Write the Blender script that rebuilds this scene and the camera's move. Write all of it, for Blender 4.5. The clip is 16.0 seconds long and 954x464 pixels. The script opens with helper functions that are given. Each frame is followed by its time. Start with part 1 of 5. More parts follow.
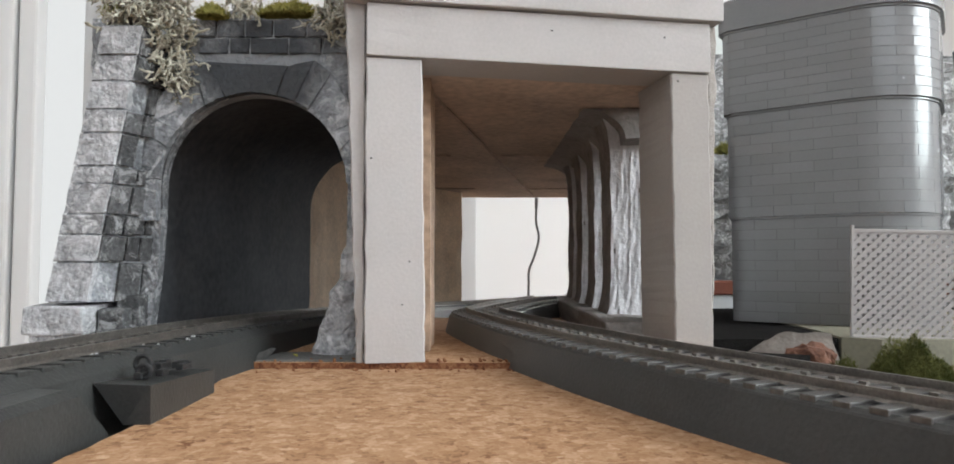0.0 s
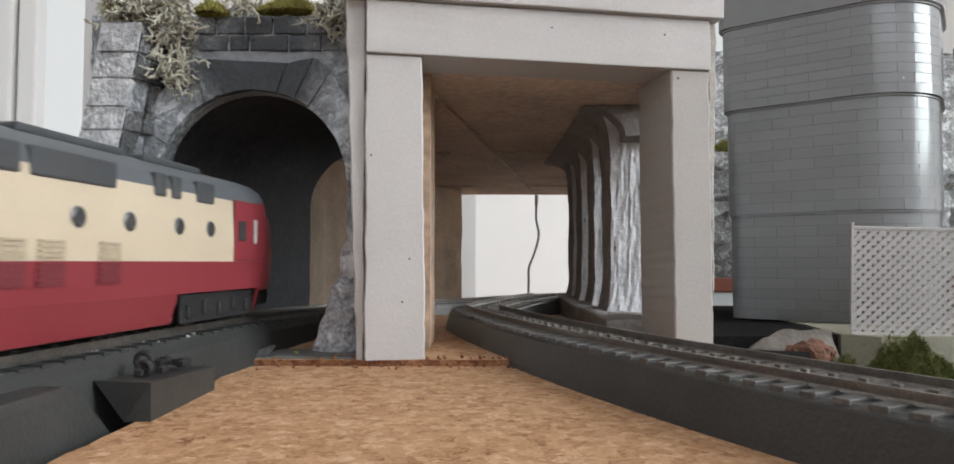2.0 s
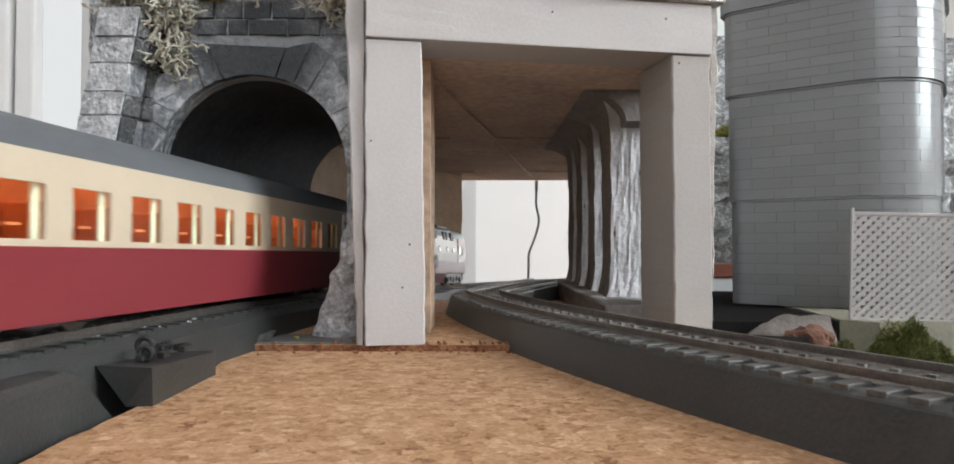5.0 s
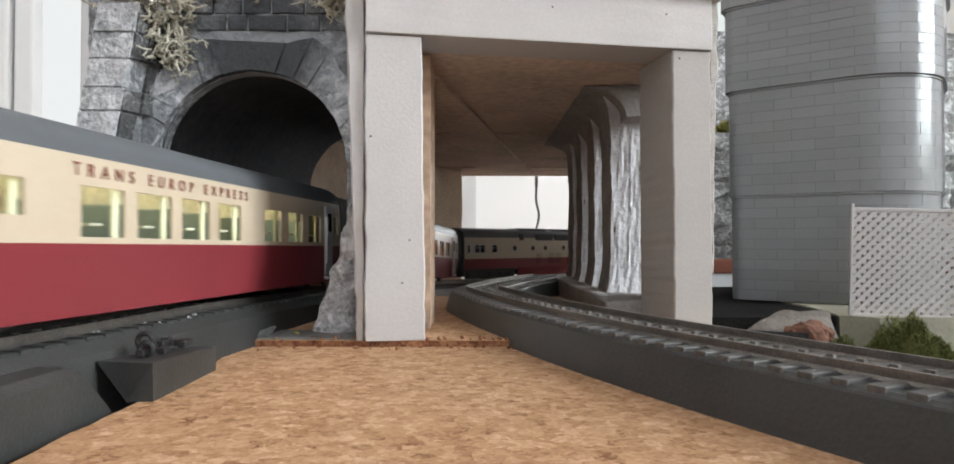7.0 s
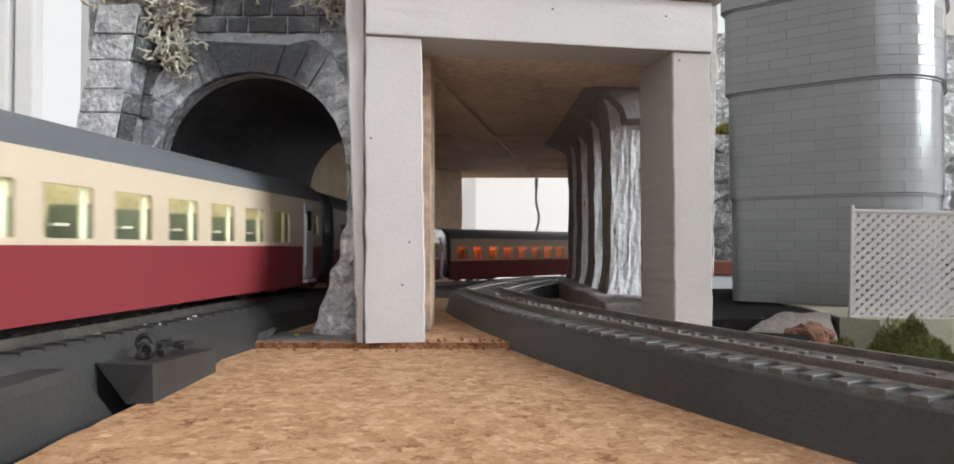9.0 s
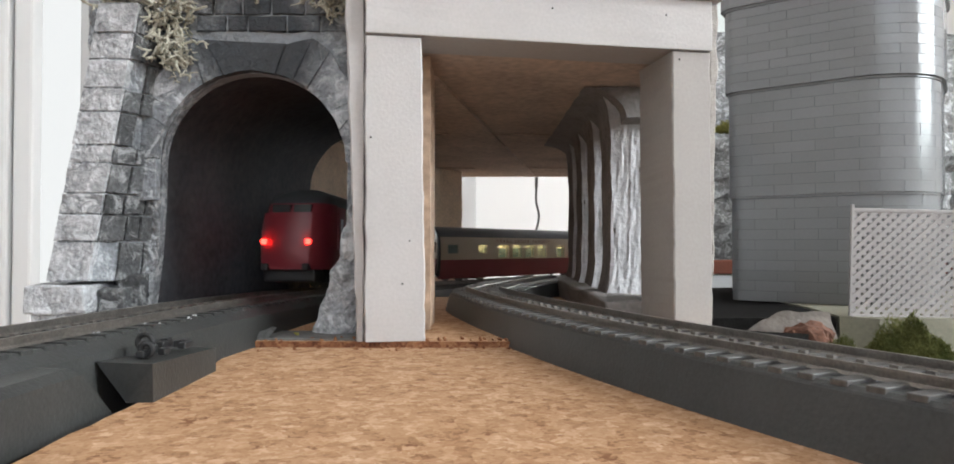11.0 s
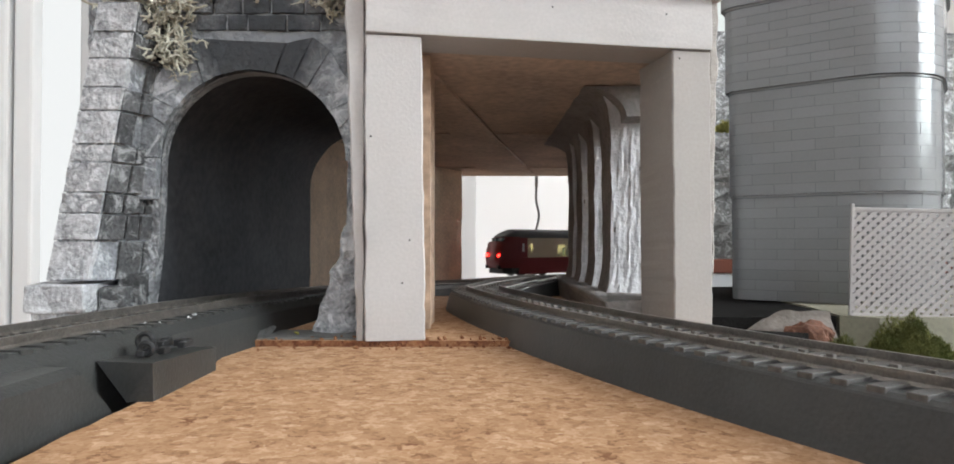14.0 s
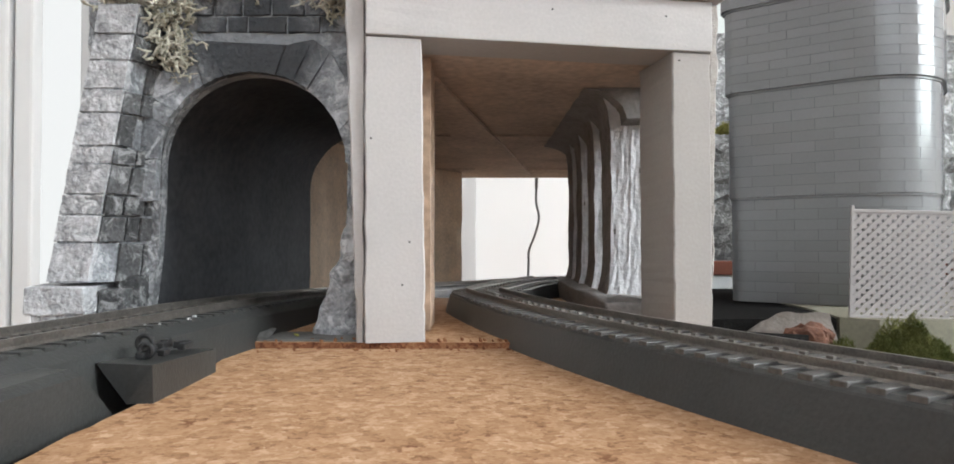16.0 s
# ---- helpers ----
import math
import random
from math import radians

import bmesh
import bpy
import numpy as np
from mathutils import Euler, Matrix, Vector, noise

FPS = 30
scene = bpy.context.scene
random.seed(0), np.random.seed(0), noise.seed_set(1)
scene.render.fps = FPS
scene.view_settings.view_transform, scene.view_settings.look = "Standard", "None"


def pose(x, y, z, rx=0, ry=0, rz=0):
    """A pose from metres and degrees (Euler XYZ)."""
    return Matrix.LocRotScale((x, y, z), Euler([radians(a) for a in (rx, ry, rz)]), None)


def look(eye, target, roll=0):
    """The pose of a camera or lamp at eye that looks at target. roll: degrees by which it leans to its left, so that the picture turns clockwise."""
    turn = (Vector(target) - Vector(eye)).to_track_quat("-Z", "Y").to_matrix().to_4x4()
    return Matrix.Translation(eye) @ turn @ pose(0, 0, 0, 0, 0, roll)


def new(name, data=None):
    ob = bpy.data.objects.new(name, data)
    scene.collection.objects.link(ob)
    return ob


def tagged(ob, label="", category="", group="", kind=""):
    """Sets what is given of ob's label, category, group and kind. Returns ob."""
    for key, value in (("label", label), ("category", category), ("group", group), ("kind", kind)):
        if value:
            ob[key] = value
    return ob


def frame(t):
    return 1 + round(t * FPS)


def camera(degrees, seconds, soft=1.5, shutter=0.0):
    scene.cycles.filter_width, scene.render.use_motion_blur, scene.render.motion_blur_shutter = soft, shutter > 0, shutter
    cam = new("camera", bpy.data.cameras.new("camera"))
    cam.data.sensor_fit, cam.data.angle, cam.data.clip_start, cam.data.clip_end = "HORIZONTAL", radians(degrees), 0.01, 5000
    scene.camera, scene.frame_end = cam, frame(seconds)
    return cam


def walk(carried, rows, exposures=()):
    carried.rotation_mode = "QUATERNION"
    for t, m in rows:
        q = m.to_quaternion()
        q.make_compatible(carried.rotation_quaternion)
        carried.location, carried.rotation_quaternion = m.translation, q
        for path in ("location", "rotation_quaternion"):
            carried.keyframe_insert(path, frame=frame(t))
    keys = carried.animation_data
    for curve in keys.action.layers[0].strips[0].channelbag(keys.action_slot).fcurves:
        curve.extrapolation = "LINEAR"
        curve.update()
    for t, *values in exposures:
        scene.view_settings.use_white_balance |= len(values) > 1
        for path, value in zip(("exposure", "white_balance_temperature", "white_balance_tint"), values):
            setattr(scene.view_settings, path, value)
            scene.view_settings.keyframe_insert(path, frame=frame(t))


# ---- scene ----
# Camera: a phone standing on the layout that only nods a little.
cam = camera(69.94, 16.0, soft=1.7, shutter=0.5)
EYE = (0.0, 0.0, 0.036)
NOD = [(0.0, 2.758), (0.5, 2.982), (1.0, 2.983), (1.5, 2.461), (2.0, 2.527), (2.5, 1.818), (3.0, 1.742), (3.5, 2.047),
       (4.0, 1.722), (4.3, 1.58), (6.2, 0.93), (6.5, 0.88), (7.0, 0.957), (7.5, 1.053), (8.0, 0.957), (8.5, 0.957),
       (9.0, 1.109), (9.3, 1.10), (11.2, 1.02), (11.5, 1.018), (12.0, 1.128), (12.5, 1.149), (13.0, 1.299), (13.5, 1.14),
       (14.0, 0.957), (14.5, 0.88), (15.0, 0.88), (15.5, 0.957), (16.0, 1.109)]
walk(cam, [(t, pose(*EYE, 90 + a, 0, 0)) for t, a in NOD],
     exposures=[(0.0, 0.31), (2.5, 0.21), (4.0, 0.24), (6.5, 0.42), (9.0, 0.48), (13.5, 0.50), (16.0, 0.50)])

# World and light: an overcast day outside the room's windows.
world = bpy.data.worlds.new("sky")
scene.world = world
world.use_nodes = True
wn = world.node_tree.nodes
sky = wn.new("ShaderNodeTexSky")
sky.sky_type, sky.sun_disc = "NISHITA", False
sky.sun_elevation, sky.sun_rotation = radians(40), radians(200)
wn["Background"].inputs["Strength"].default_value = 0.12
world.node_tree.links.new(sky.outputs[0], wn["Background"].inputs["Color"])


def window_light(name, eye, target, w, h, watts, colour):
    lamp = bpy.data.lights.new(name, "AREA")
    lamp.shape, lamp.size, lamp.size_y, lamp.energy, lamp.color = "RECTANGLE", w, h, watts, colour
    ob = new(name, lamp)
    ob.matrix_world = look(eye, target)
    return ob


window_light("window_light_south", (0.55, -2.18, 1.35), (-0.1, 0.3, 0.05), 1.7, 1.2, 10, (0.97, 0.98, 1.0))
window_light("window_light_east", (2.18, -0.35, 0.95), (0.0, 0.3, 0.05), 1.2, 1.7, 68, (0.92, 0.975, 1.0))
# lamp added low and out of view to brighten the tan tunnel wall
window_light("window_light_north", (1.2, 2.96, 0.35), (-0.05, 0.5, 0.05), 1.4, 1.0, 29, (0.98, 0.99, 1.0))


# ---------- materials ----------
def mat(name, colour, rough=0.6, metal=0.0, vary=0.25, scale=60.0, fine=600.0, bump=0.2, bump_mm=0.3, tint=None, spec=0.5,
        per_object=0.0, coat=0.0):
    """A painted or raw surface: colour broken by coarse stains and fine grain, with relief."""
    m = bpy.data.materials.new(name)
    m.use_nodes = True
    nt = m.node_tree
    n, ln = nt.nodes, nt.links
    b = n["Principled BSDF"]
    b.inputs["Roughness"].default_value, b.inputs["Metallic"].default_value = rough, metal
    b.inputs["Specular IOR Level"].default_value = spec
    b.inputs["Coat Weight"].default_value = coat
    co = n.new("ShaderNodeTexCoord")
    big, small = n.new("ShaderNodeTexNoise"), n.new("ShaderNodeTexNoise")
    big.inputs["Scale"].default_value, big.inputs["Detail"].default_value = scale, 5
    small.inputs["Scale"].default_value, small.inputs["Detail"].default_value = fine, 4
    for x in (big, small):
        ln.new(co.outputs["Object"], x.inputs["Vector"])
    add = n.new("ShaderNodeMath")
    add.operation = "ADD"
    ln.new(big.outputs["Fac"], add.inputs[0])
    ln.new(small.outputs["Fac"], add.inputs[1])
    ramp = n.new("ShaderNodeValToRGB")
    c = Vector(colour)
    d = Vector(tint) if tint else c * (1 - vary)
    ramp.color_ramp.elements[0].position, ramp.color_ramp.elements[1].position = 0.32, 0.68
    ramp.color_ramp.elements[0].color = (*d, 1)
    ramp.color_ramp.elements[1].color = (*[min(1, v * (1 + vary * 0.5)) for v in c], 1)
    half = n.new("ShaderNodeMath")
    half.operation, half.inputs[1].default_value = "MULTIPLY", 0.5
    ln.new(add.outputs[0], half.inputs[0])
    ln.new(half.outputs[0], ramp.inputs["Fac"])
    out = ramp.outputs["Color"]
    if per_object:
        info, hsv, rng = n.new("ShaderNodeObjectInfo"), n.new("ShaderNodeHueSaturation"), n.new("ShaderNodeMapRange")
        ln.new(info.outputs["Random"], rng.inputs["Value"])
        rng.inputs["To Min"].default_value, rng.inputs["To Max"].default_value = 1 - per_object, 1 + per_object
        ln.new(rng.outputs[0], hsv.inputs["Value"])
        ln.new(out, hsv.inputs["Color"])
        out = hsv.outputs[0]
    ln.new(out, b.inputs["Base Color"])
    if bump:
        bp = n.new("ShaderNodeBump")
        bp.inputs["Strength"].default_value, bp.inputs["Distance"].default_value = bump, bump_mm / 1000
        ln.new(add.outputs[0], bp.inputs["Height"])
        ln.new(bp.outputs[0], b.inputs["Normal"])
    return m


def glow(name, colour, strength):
    m = bpy.data.materials.new(name)
    m.use_nodes = True
    b = m.node_tree.nodes["Principled BSDF"]
    b.inputs["Base Color"].default_value = (*colour, 1)
    b.inputs["Emission Color"].default_value = (*colour, 1)
    b.inputs["Emission Strength"].default_value = strength
    return m


def grains(name, palette, size, rough=0.9, bump=0.6, bump_mm=0.4):
    """Pressed granulate: every grain has its own tone, with fine noise inside it."""
    m = bpy.data.materials.new(name)
    m.use_nodes = True
    n, ln = m.node_tree.nodes, m.node_tree.links
    b = n["Principled BSDF"]
    b.inputs["Roughness"].default_value = rough
    b.inputs["Specular IOR Level"].default_value = 0.2
    co, warp, mixv = n.new("ShaderNodeTexCoord"), n.new("ShaderNodeTexNoise"), n.new("ShaderNodeMixRGB")
    warp.inputs["Scale"].default_value = size * 1.4
    mixv.blend_type, mixv.inputs["Fac"].default_value = "ADD", 0.0022
    ln.new(co.outputs["Object"], warp.inputs["Vector"])
    ln.new(co.outputs["Object"], mixv.inputs["Color1"])
    ln.new(warp.outputs["Color"], mixv.inputs["Color2"])
    v1, v2, nz = n.new("ShaderNodeTexVoronoi"), n.new("ShaderNodeTexVoronoi"), n.new("ShaderNodeTexNoise")
    v1.inputs["Scale"].default_value, v2.inputs["Scale"].default_value = size, size * 2.7
    nz.inputs["Scale"].default_value, nz.inputs["Detail"].default_value = size * 0.18, 6
    for x in (v1, v2, nz):
        ln.new(mixv.outputs[0], x.inputs["Vector"])
    s1, s2, mx, mx2 = n.new("ShaderNodeSeparateColor"), n.new("ShaderNodeSeparateColor"), n.new("ShaderNodeMix"), n.new("ShaderNodeMix")
    ln.new(v1.outputs["Color"], s1.inputs[0])
    ln.new(v2.outputs["Color"], s2.inputs[0])
    mx.inputs[0].default_value, mx2.inputs[0].default_value = 0.45, 0.38
    ln.new(s1.outputs[0], mx.inputs[2])
    ln.new(s2.outputs[0], mx.inputs[3])
    ln.new(mx.outputs[0], mx2.inputs[2])
    ln.new(nz.outputs["Fac"], mx2.inputs[3])
    ramp = n.new("ShaderNodeValToRGB")
    el = ramp.color_ramp.elements
    el[0].position, el[0].color = 0.12, (*palette[0], 1)
    el[1].position, el[1].color = 0.9, (*palette[-1], 1)
    for k, c in enumerate(palette[1:-1]):
        e = el.new(0.36 + 0.25 * k)
        e.color = (*c, 1)
    ln.new(mx2.outputs[0], ramp.inputs["Fac"])
    ln.new(ramp.outputs["Color"], b.inputs["Base Color"])
    bp = n.new("ShaderNodeBump")
    bp.inputs["Strength"].default_value, bp.inputs["Distance"].default_value = bump, bump_mm / 1000
    ln.new(mx2.outputs[0], bp.inputs["Height"])
    ln.new(bp.outputs[0], b.inputs["Normal"])
    return m


def masonry(name, stone, light, soot, arch_centre, arch_reach):
    """Painted plaster stone: mottled grey, chalky dry-brushed patches, and chimney soot painted round the arch's crown."""
    m = mat(name, stone, 0.88, vary=0.6, scale=110, fine=620, bump=1.0, bump_mm=1.0, per_object=0.25, spec=0.2)
    n, ln = m.node_tree.nodes, m.node_tree.links
    b = n["Principled BSDF"]
    base = b.inputs["Base Color"].links[0].from_socket
    geo = n.new("ShaderNodeNewGeometry")
    chalk, ramp, mx = n.new("ShaderNodeTexNoise"), n.new("ShaderNodeValToRGB"), n.new("ShaderNodeMixRGB")
    chalk.inputs["Scale"].default_value, chalk.inputs["Detail"].default_value, chalk.inputs["Roughness"].default_value = 130, 10, 0.74
    chalk.inputs["Distortion"].default_value = 1.2
    ln.new(geo.outputs["Position"], chalk.inputs["Vector"])
    ramp.color_ramp.elements[0].position, ramp.color_ramp.elements[1].position = 0.50, 0.60
    ln.new(chalk.outputs["Fac"], ramp.inputs["Fac"])
    ln.new(ramp.outputs["Color"], mx.inputs["Fac"])
    ln.new(base, mx.inputs["Color1"])
    mx.inputs["Color2"].default_value = (*light, 1)
    dist, rng, nz, mul, mx2 = n.new("ShaderNodeVectorMath"), n.new("ShaderNodeMapRange"), n.new("ShaderNodeTexNoise"), n.new("ShaderNodeMath"), n.new("ShaderNodeMixRGB")
    dist.operation = "DISTANCE"
    ln.new(geo.outputs["Position"], dist.inputs[0])
    dist.inputs[1].default_value = arch_centre
    nz.inputs["Scale"].default_value, nz.inputs["Detail"].default_value = 60, 5
    ln.new(geo.outputs["Position"], nz.inputs["Vector"])
    rng.inputs["From Min"].default_value, rng.inputs["From Max"].default_value = arch_reach[1], arch_reach[0]
    ln.new(dist.outputs["Value"], rng.inputs["Value"])
    mul.operation = "MULTIPLY_ADD"
    mul.inputs[1].default_value = 1.15
    shift = n.new("ShaderNodeMath")
    shift.operation, shift.inputs[1].default_value = "SUBTRACT", 0.55
    ln.new(nz.outputs["Fac"], shift.inputs[0])
    ln.new(rng.outputs[0], mul.inputs[0])
    ln.new(shift.outputs[0], mul.inputs[2])
    mul.use_clamp = True
    ln.new(mul.outputs[0], mx2.inputs["Fac"])
    ln.new(mx.outputs[0], mx2.inputs["Color1"])
    mx2.inputs["Color2"].default_value = (*soot, 1)
    ln.new(mx2.outputs[0], b.inputs["Base Color"])
    return m


def glass(name, tint):
    m = bpy.data.materials.new(name)
    m.use_nodes = True
    b = m.node_tree.nodes["Principled BSDF"]
    b.inputs["Base Color"].default_value = (*tint, 1)
    b.inputs["Roughness"].default_value = 0.04
    b.inputs["Transmission Weight"].default_value = 1.0
    b.inputs["IOR"].default_value = 1.2
    return m


CONCRETE = mat("painted_card", (0.47, 0.45, 0.44), 0.8, vary=0.09, scale=38, fine=800, bump=0.3, bump_mm=0.25, spec=0.25)
# darker copy of the card: the right pillar's shade is put into its colour
CARD_SHADED = mat("painted_card_shaded", (0.37, 0.345, 0.325), 0.8, vary=0.09, scale=38, fine=800, bump=0.3, bump_mm=0.25, spec=0.25)
CARD_EDGE = mat("card_edge", (0.40, 0.37, 0.34), 0.9, vary=0.35, scale=200, fine=1500, bump=0.8, bump_mm=0.5)
WOOD = mat("bare_wood", (0.54, 0.38, 0.27), 0.75, vary=0.5, scale=22, fine=260, bump=0.25, spec=0.2)
CEILING_WOOD = mat("ceiling_wood", (0.60, 0.465, 0.375), 0.8, vary=0.40, scale=22, fine=260, bump=0.25, spec=0.2)
TAN = mat("plaster_tan", (0.86, 0.69, 0.52), 0.9, vary=0.25, scale=55, fine=400, bump=0.6, bump_mm=0.6, spec=0.2)
STONE = masonry("portal_stone", (0.30, 0.315, 0.335), (0.58, 0.595, 0.62), (0.070, 0.076, 0.084), (-0.084, 0.262, 0.110), (0.016, 0.036))
# darker copy of the stone: the flank's shade is put into the colour
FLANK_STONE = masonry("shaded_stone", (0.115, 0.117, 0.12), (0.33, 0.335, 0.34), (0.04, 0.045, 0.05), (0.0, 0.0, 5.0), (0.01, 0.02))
PALE_STONE = masonry("pale_portal_stone", (0.44, 0.445, 0.46), (0.64, 0.645, 0.66), (0.04, 0.045, 0.05), (0.0, 0.0, 5.0), (0.01, 0.02))
MORTAR = masonry("portal_mortar", (0.28, 0.29, 0.305), (0.54, 0.55, 0.57), (0.32, 0.335, 0.355), (-0.084, 0.262, 0.110), (0.012, 0.036))
ROCK = masonry("hill_rock", (0.30, 0.30, 0.30), (0.62, 0.63, 0.64), (0.05, 0.05, 0.05), (0.0, 0.0, 5.0), (0.01, 0.02))
SOOT = mat("sooty_black", (0.098, 0.104, 0.116), 0.85, vary=0.4, scale=40, fine=300, bump=0.3, spec=0.2)
CORK = grains("cork", [(0.15, 0.060, 0.026), (0.34, 0.185, 0.095), (0.43, 0.255, 0.145), (0.60, 0.41, 0.28)], 360)
CORK_EDGE = grains("cork_cut_edge", [(0.05, 0.02, 0.012), (0.16, 0.06, 0.03), (0.26, 0.12, 0.06), (0.36, 0.20, 0.11)], 500)
GREY_CARD = mat("grey_paint", (0.17, 0.17, 0.165), 0.85, vary=0.4, scale=90, fine=600, bump=0.5, spec=0.2)
ROADBED = mat("track_bed_plastic", (0.036, 0.037, 0.036), 0.46, vary=0.35, scale=60, fine=1100, bump=0.45, bump_mm=0.3)
SLEEPER = mat("sleeper_plastic", (0.095, 0.091, 0.087), 0.38, vary=0.35, scale=200, fine=1500, bump=0.25)
RAIL = mat("rail_metal", (0.24, 0.22, 0.20), 0.42, 0.85, vary=0.4, scale=200, fine=1500, bump=0.15)
SILO = mat("silo_plastic", (0.21, 0.215, 0.22), 0.17, vary=0.07, scale=20, fine=900, bump=0.10, bump_mm=0.1, per_object=0.05)
SILO_JOINT = mat("silo_joint", (0.10, 0.103, 0.105), 0.5, vary=0.1, scale=20, fine=900, bump=0.1)
LATTICE = mat("white_plastic", (0.40, 0.375, 0.365), 0.5, vary=0.08, scale=90, fine=900, bump=0.1)
WHITE = mat("white_wall_paint", (0.80, 0.805, 0.81), 0.8, vary=0.03, scale=3, fine=200, bump=0.05)
GREYWALL = mat("grey_wall_paint", (0.55, 0.555, 0.56), 0.8, vary=0.05, scale=3, fine=200, bump=0.05)
RED = mat("train_red", (0.195, 0.027, 0.035), 0.40, vary=0.08, scale=40, fine=800, bump=0.03)
CREAM = mat("train_cream", (0.47, 0.395, 0.295), 0.45, vary=0.05, scale=40, fine=800, bump=0.03)
ROOF = mat("train_roof_grey", (0.085, 0.092, 0.10), 0.55, vary=0.12, scale=60, fine=900, bump=0.05)
VENT = mat("train_vent_grey", (0.045, 0.048, 0.052), 0.6, vary=0.2, scale=60, fine=900, bump=0.1)
RUBBER = mat("dark_rubber", (0.008, 0.010, 0.012), 0.42, vary=0.2, scale=60, fine=900, bump=0.1)
BLACK = mat("black_plastic", (0.018, 0.018, 0.019), 0.5, vary=0.3, scale=150, fine=900, bump=0.2)
STEEL = mat("wheel_steel", (0.18, 0.17, 0.16), 0.4, 0.9, vary=0.3, scale=200, fine=900, bump=0.1)
DOORGREY = mat("silver_door", (0.60, 0.60, 0.62), 0.35, 0.3, vary=0.06, scale=80, fine=900, bump=0.05)
PLASTER = mat("white_plaster", (0.60, 0.60, 0.62), 0.65, vary=0.25, scale=60, fine=400, bump=0.8, bump_mm=0.8)
GREY_PLASTER_SHADE = mat("grey_plaster_and_shade", (0.26, 0.24, 0.23), 0.8, vary=0.4, scale=60, fine=400, bump=0.8, bump_mm=0.6)
MOSS = mat("moss_flock", (0.16, 0.155, 0.055), 0.95, vary=0.5, scale=120, fine=900, bump=0.2, tint=(0.04, 0.055, 0.012), spec=0.1)
TURF = mat("olive_turf", (0.34, 0.31, 0.10), 0.95, vary=0.5, scale=120, fine=900, bump=0.2, tint=(0.17, 0.17, 0.045), spec=0.1)
LICHEN = mat("pale_lichen", (0.60, 0.58, 0.50), 0.9, vary=0.4, scale=150, fine=900, bump=0.4, tint=(0.30, 0.28, 0.21), spec=0.1)
FOAM = mat("black_foam", (0.011, 0.010, 0.0095), 0.95, vary=0.4, scale=150, fine=900, bump=0.8, bump_mm=0.6, spec=0.08)
BEIGE = mat("beige_paint", (0.25, 0.235, 0.175), 0.85, vary=0.25, scale=40, fine=500, bump=0.4)
TORN = mat("torn_paper", (0.19, 0.165, 0.145), 0.9, vary=0.3, scale=60, fine=500, bump=0.8, bump_mm=0.6)
RUST = mat("brown_earth", (0.13, 0.055, 0.032), 0.9, vary=0.5, scale=120, fine=700, bump=0.8, bump_mm=0.6)
BRICKRED = mat("red_brown_board", (0.24, 0.07, 0.04), 0.7, vary=0.25, scale=40, fine=500, bump=0.3)
CABLE = mat("grey_cable", (0.20, 0.20, 0.20), 0.5, vary=0.2, scale=100, fine=700, bump=0.1)
ORANGE_IN = mat("orange_compartment", (0.62, 0.17, 0.05), 0.6, vary=0.2, scale=120, fine=600, bump=0.1)
YELLOW_IN = mat("pale_yellow_saloon", (0.62, 0.60, 0.42), 0.6, vary=0.2, scale=120, fine=600, bump=0.1)
SALOON_WALL = mat("saloon_wall", (0.48, 0.47, 0.38), 0.6, vary=0.3, scale=150, fine=600, bump=0.1)
TEAL_IN = mat("grey_green_seat", (0.20, 0.26, 0.25), 0.6, vary=0.2, scale=120, fine=600, bump=0.1)
LETTER = mat("lettering_brown", (0.17, 0.03, 0.02), 0.5, vary=0.1, scale=100, fine=600, bump=0.0)
PANE = glass("clear_pane", (0.93, 0.97, 0.95))
DARK_GLASS = mat("dark_glass", (0.05, 0.05, 0.05), 0.12, vary=0.1, scale=100, fine=600, bump=0.0)
# glow of the added panels that stand in for a bright sky
SKY_STAND_IN = glow("sky_stand_in_glow", (0.93, 0.955, 0.96), 0.64)
SKY_STAND_IN.node_tree.nodes["Principled BSDF"].inputs["Base Color"].default_value = (0.02, 0.02, 0.02, 1)
RED_LAMP = glow("tail_lamp", (1.0, 0.015, 0.01), 18)
SALOON_LAMP = glow("saloon_lamp", (1.0, 0.84, 0.50), 8)
AMBER_LAMP = glow("compartment_lamp", (1.0, 0.62, 0.36), 5)


# ---------- mesh helpers ----------
def part(name, bm, material, parent=None, label=""):
    me = bpy.data.meshes.new(name)
    bmesh.ops.recalc_face_normals(bm, faces=bm.faces[:])
    bm.to_mesh(me)
    bm.free()
    me.materials.append(material)
    ob = new(name, me)
    if parent:
        ob.parent = parent
    if label:
        ob["label"] = label
    return ob


def thing(name, label, category, group="", m=None, kind=""):
    ob = new(name)
    ob.empty_display_size = 0.01
    if m:
        ob.matrix_world = m
    return tagged(ob, label, category, group, kind)


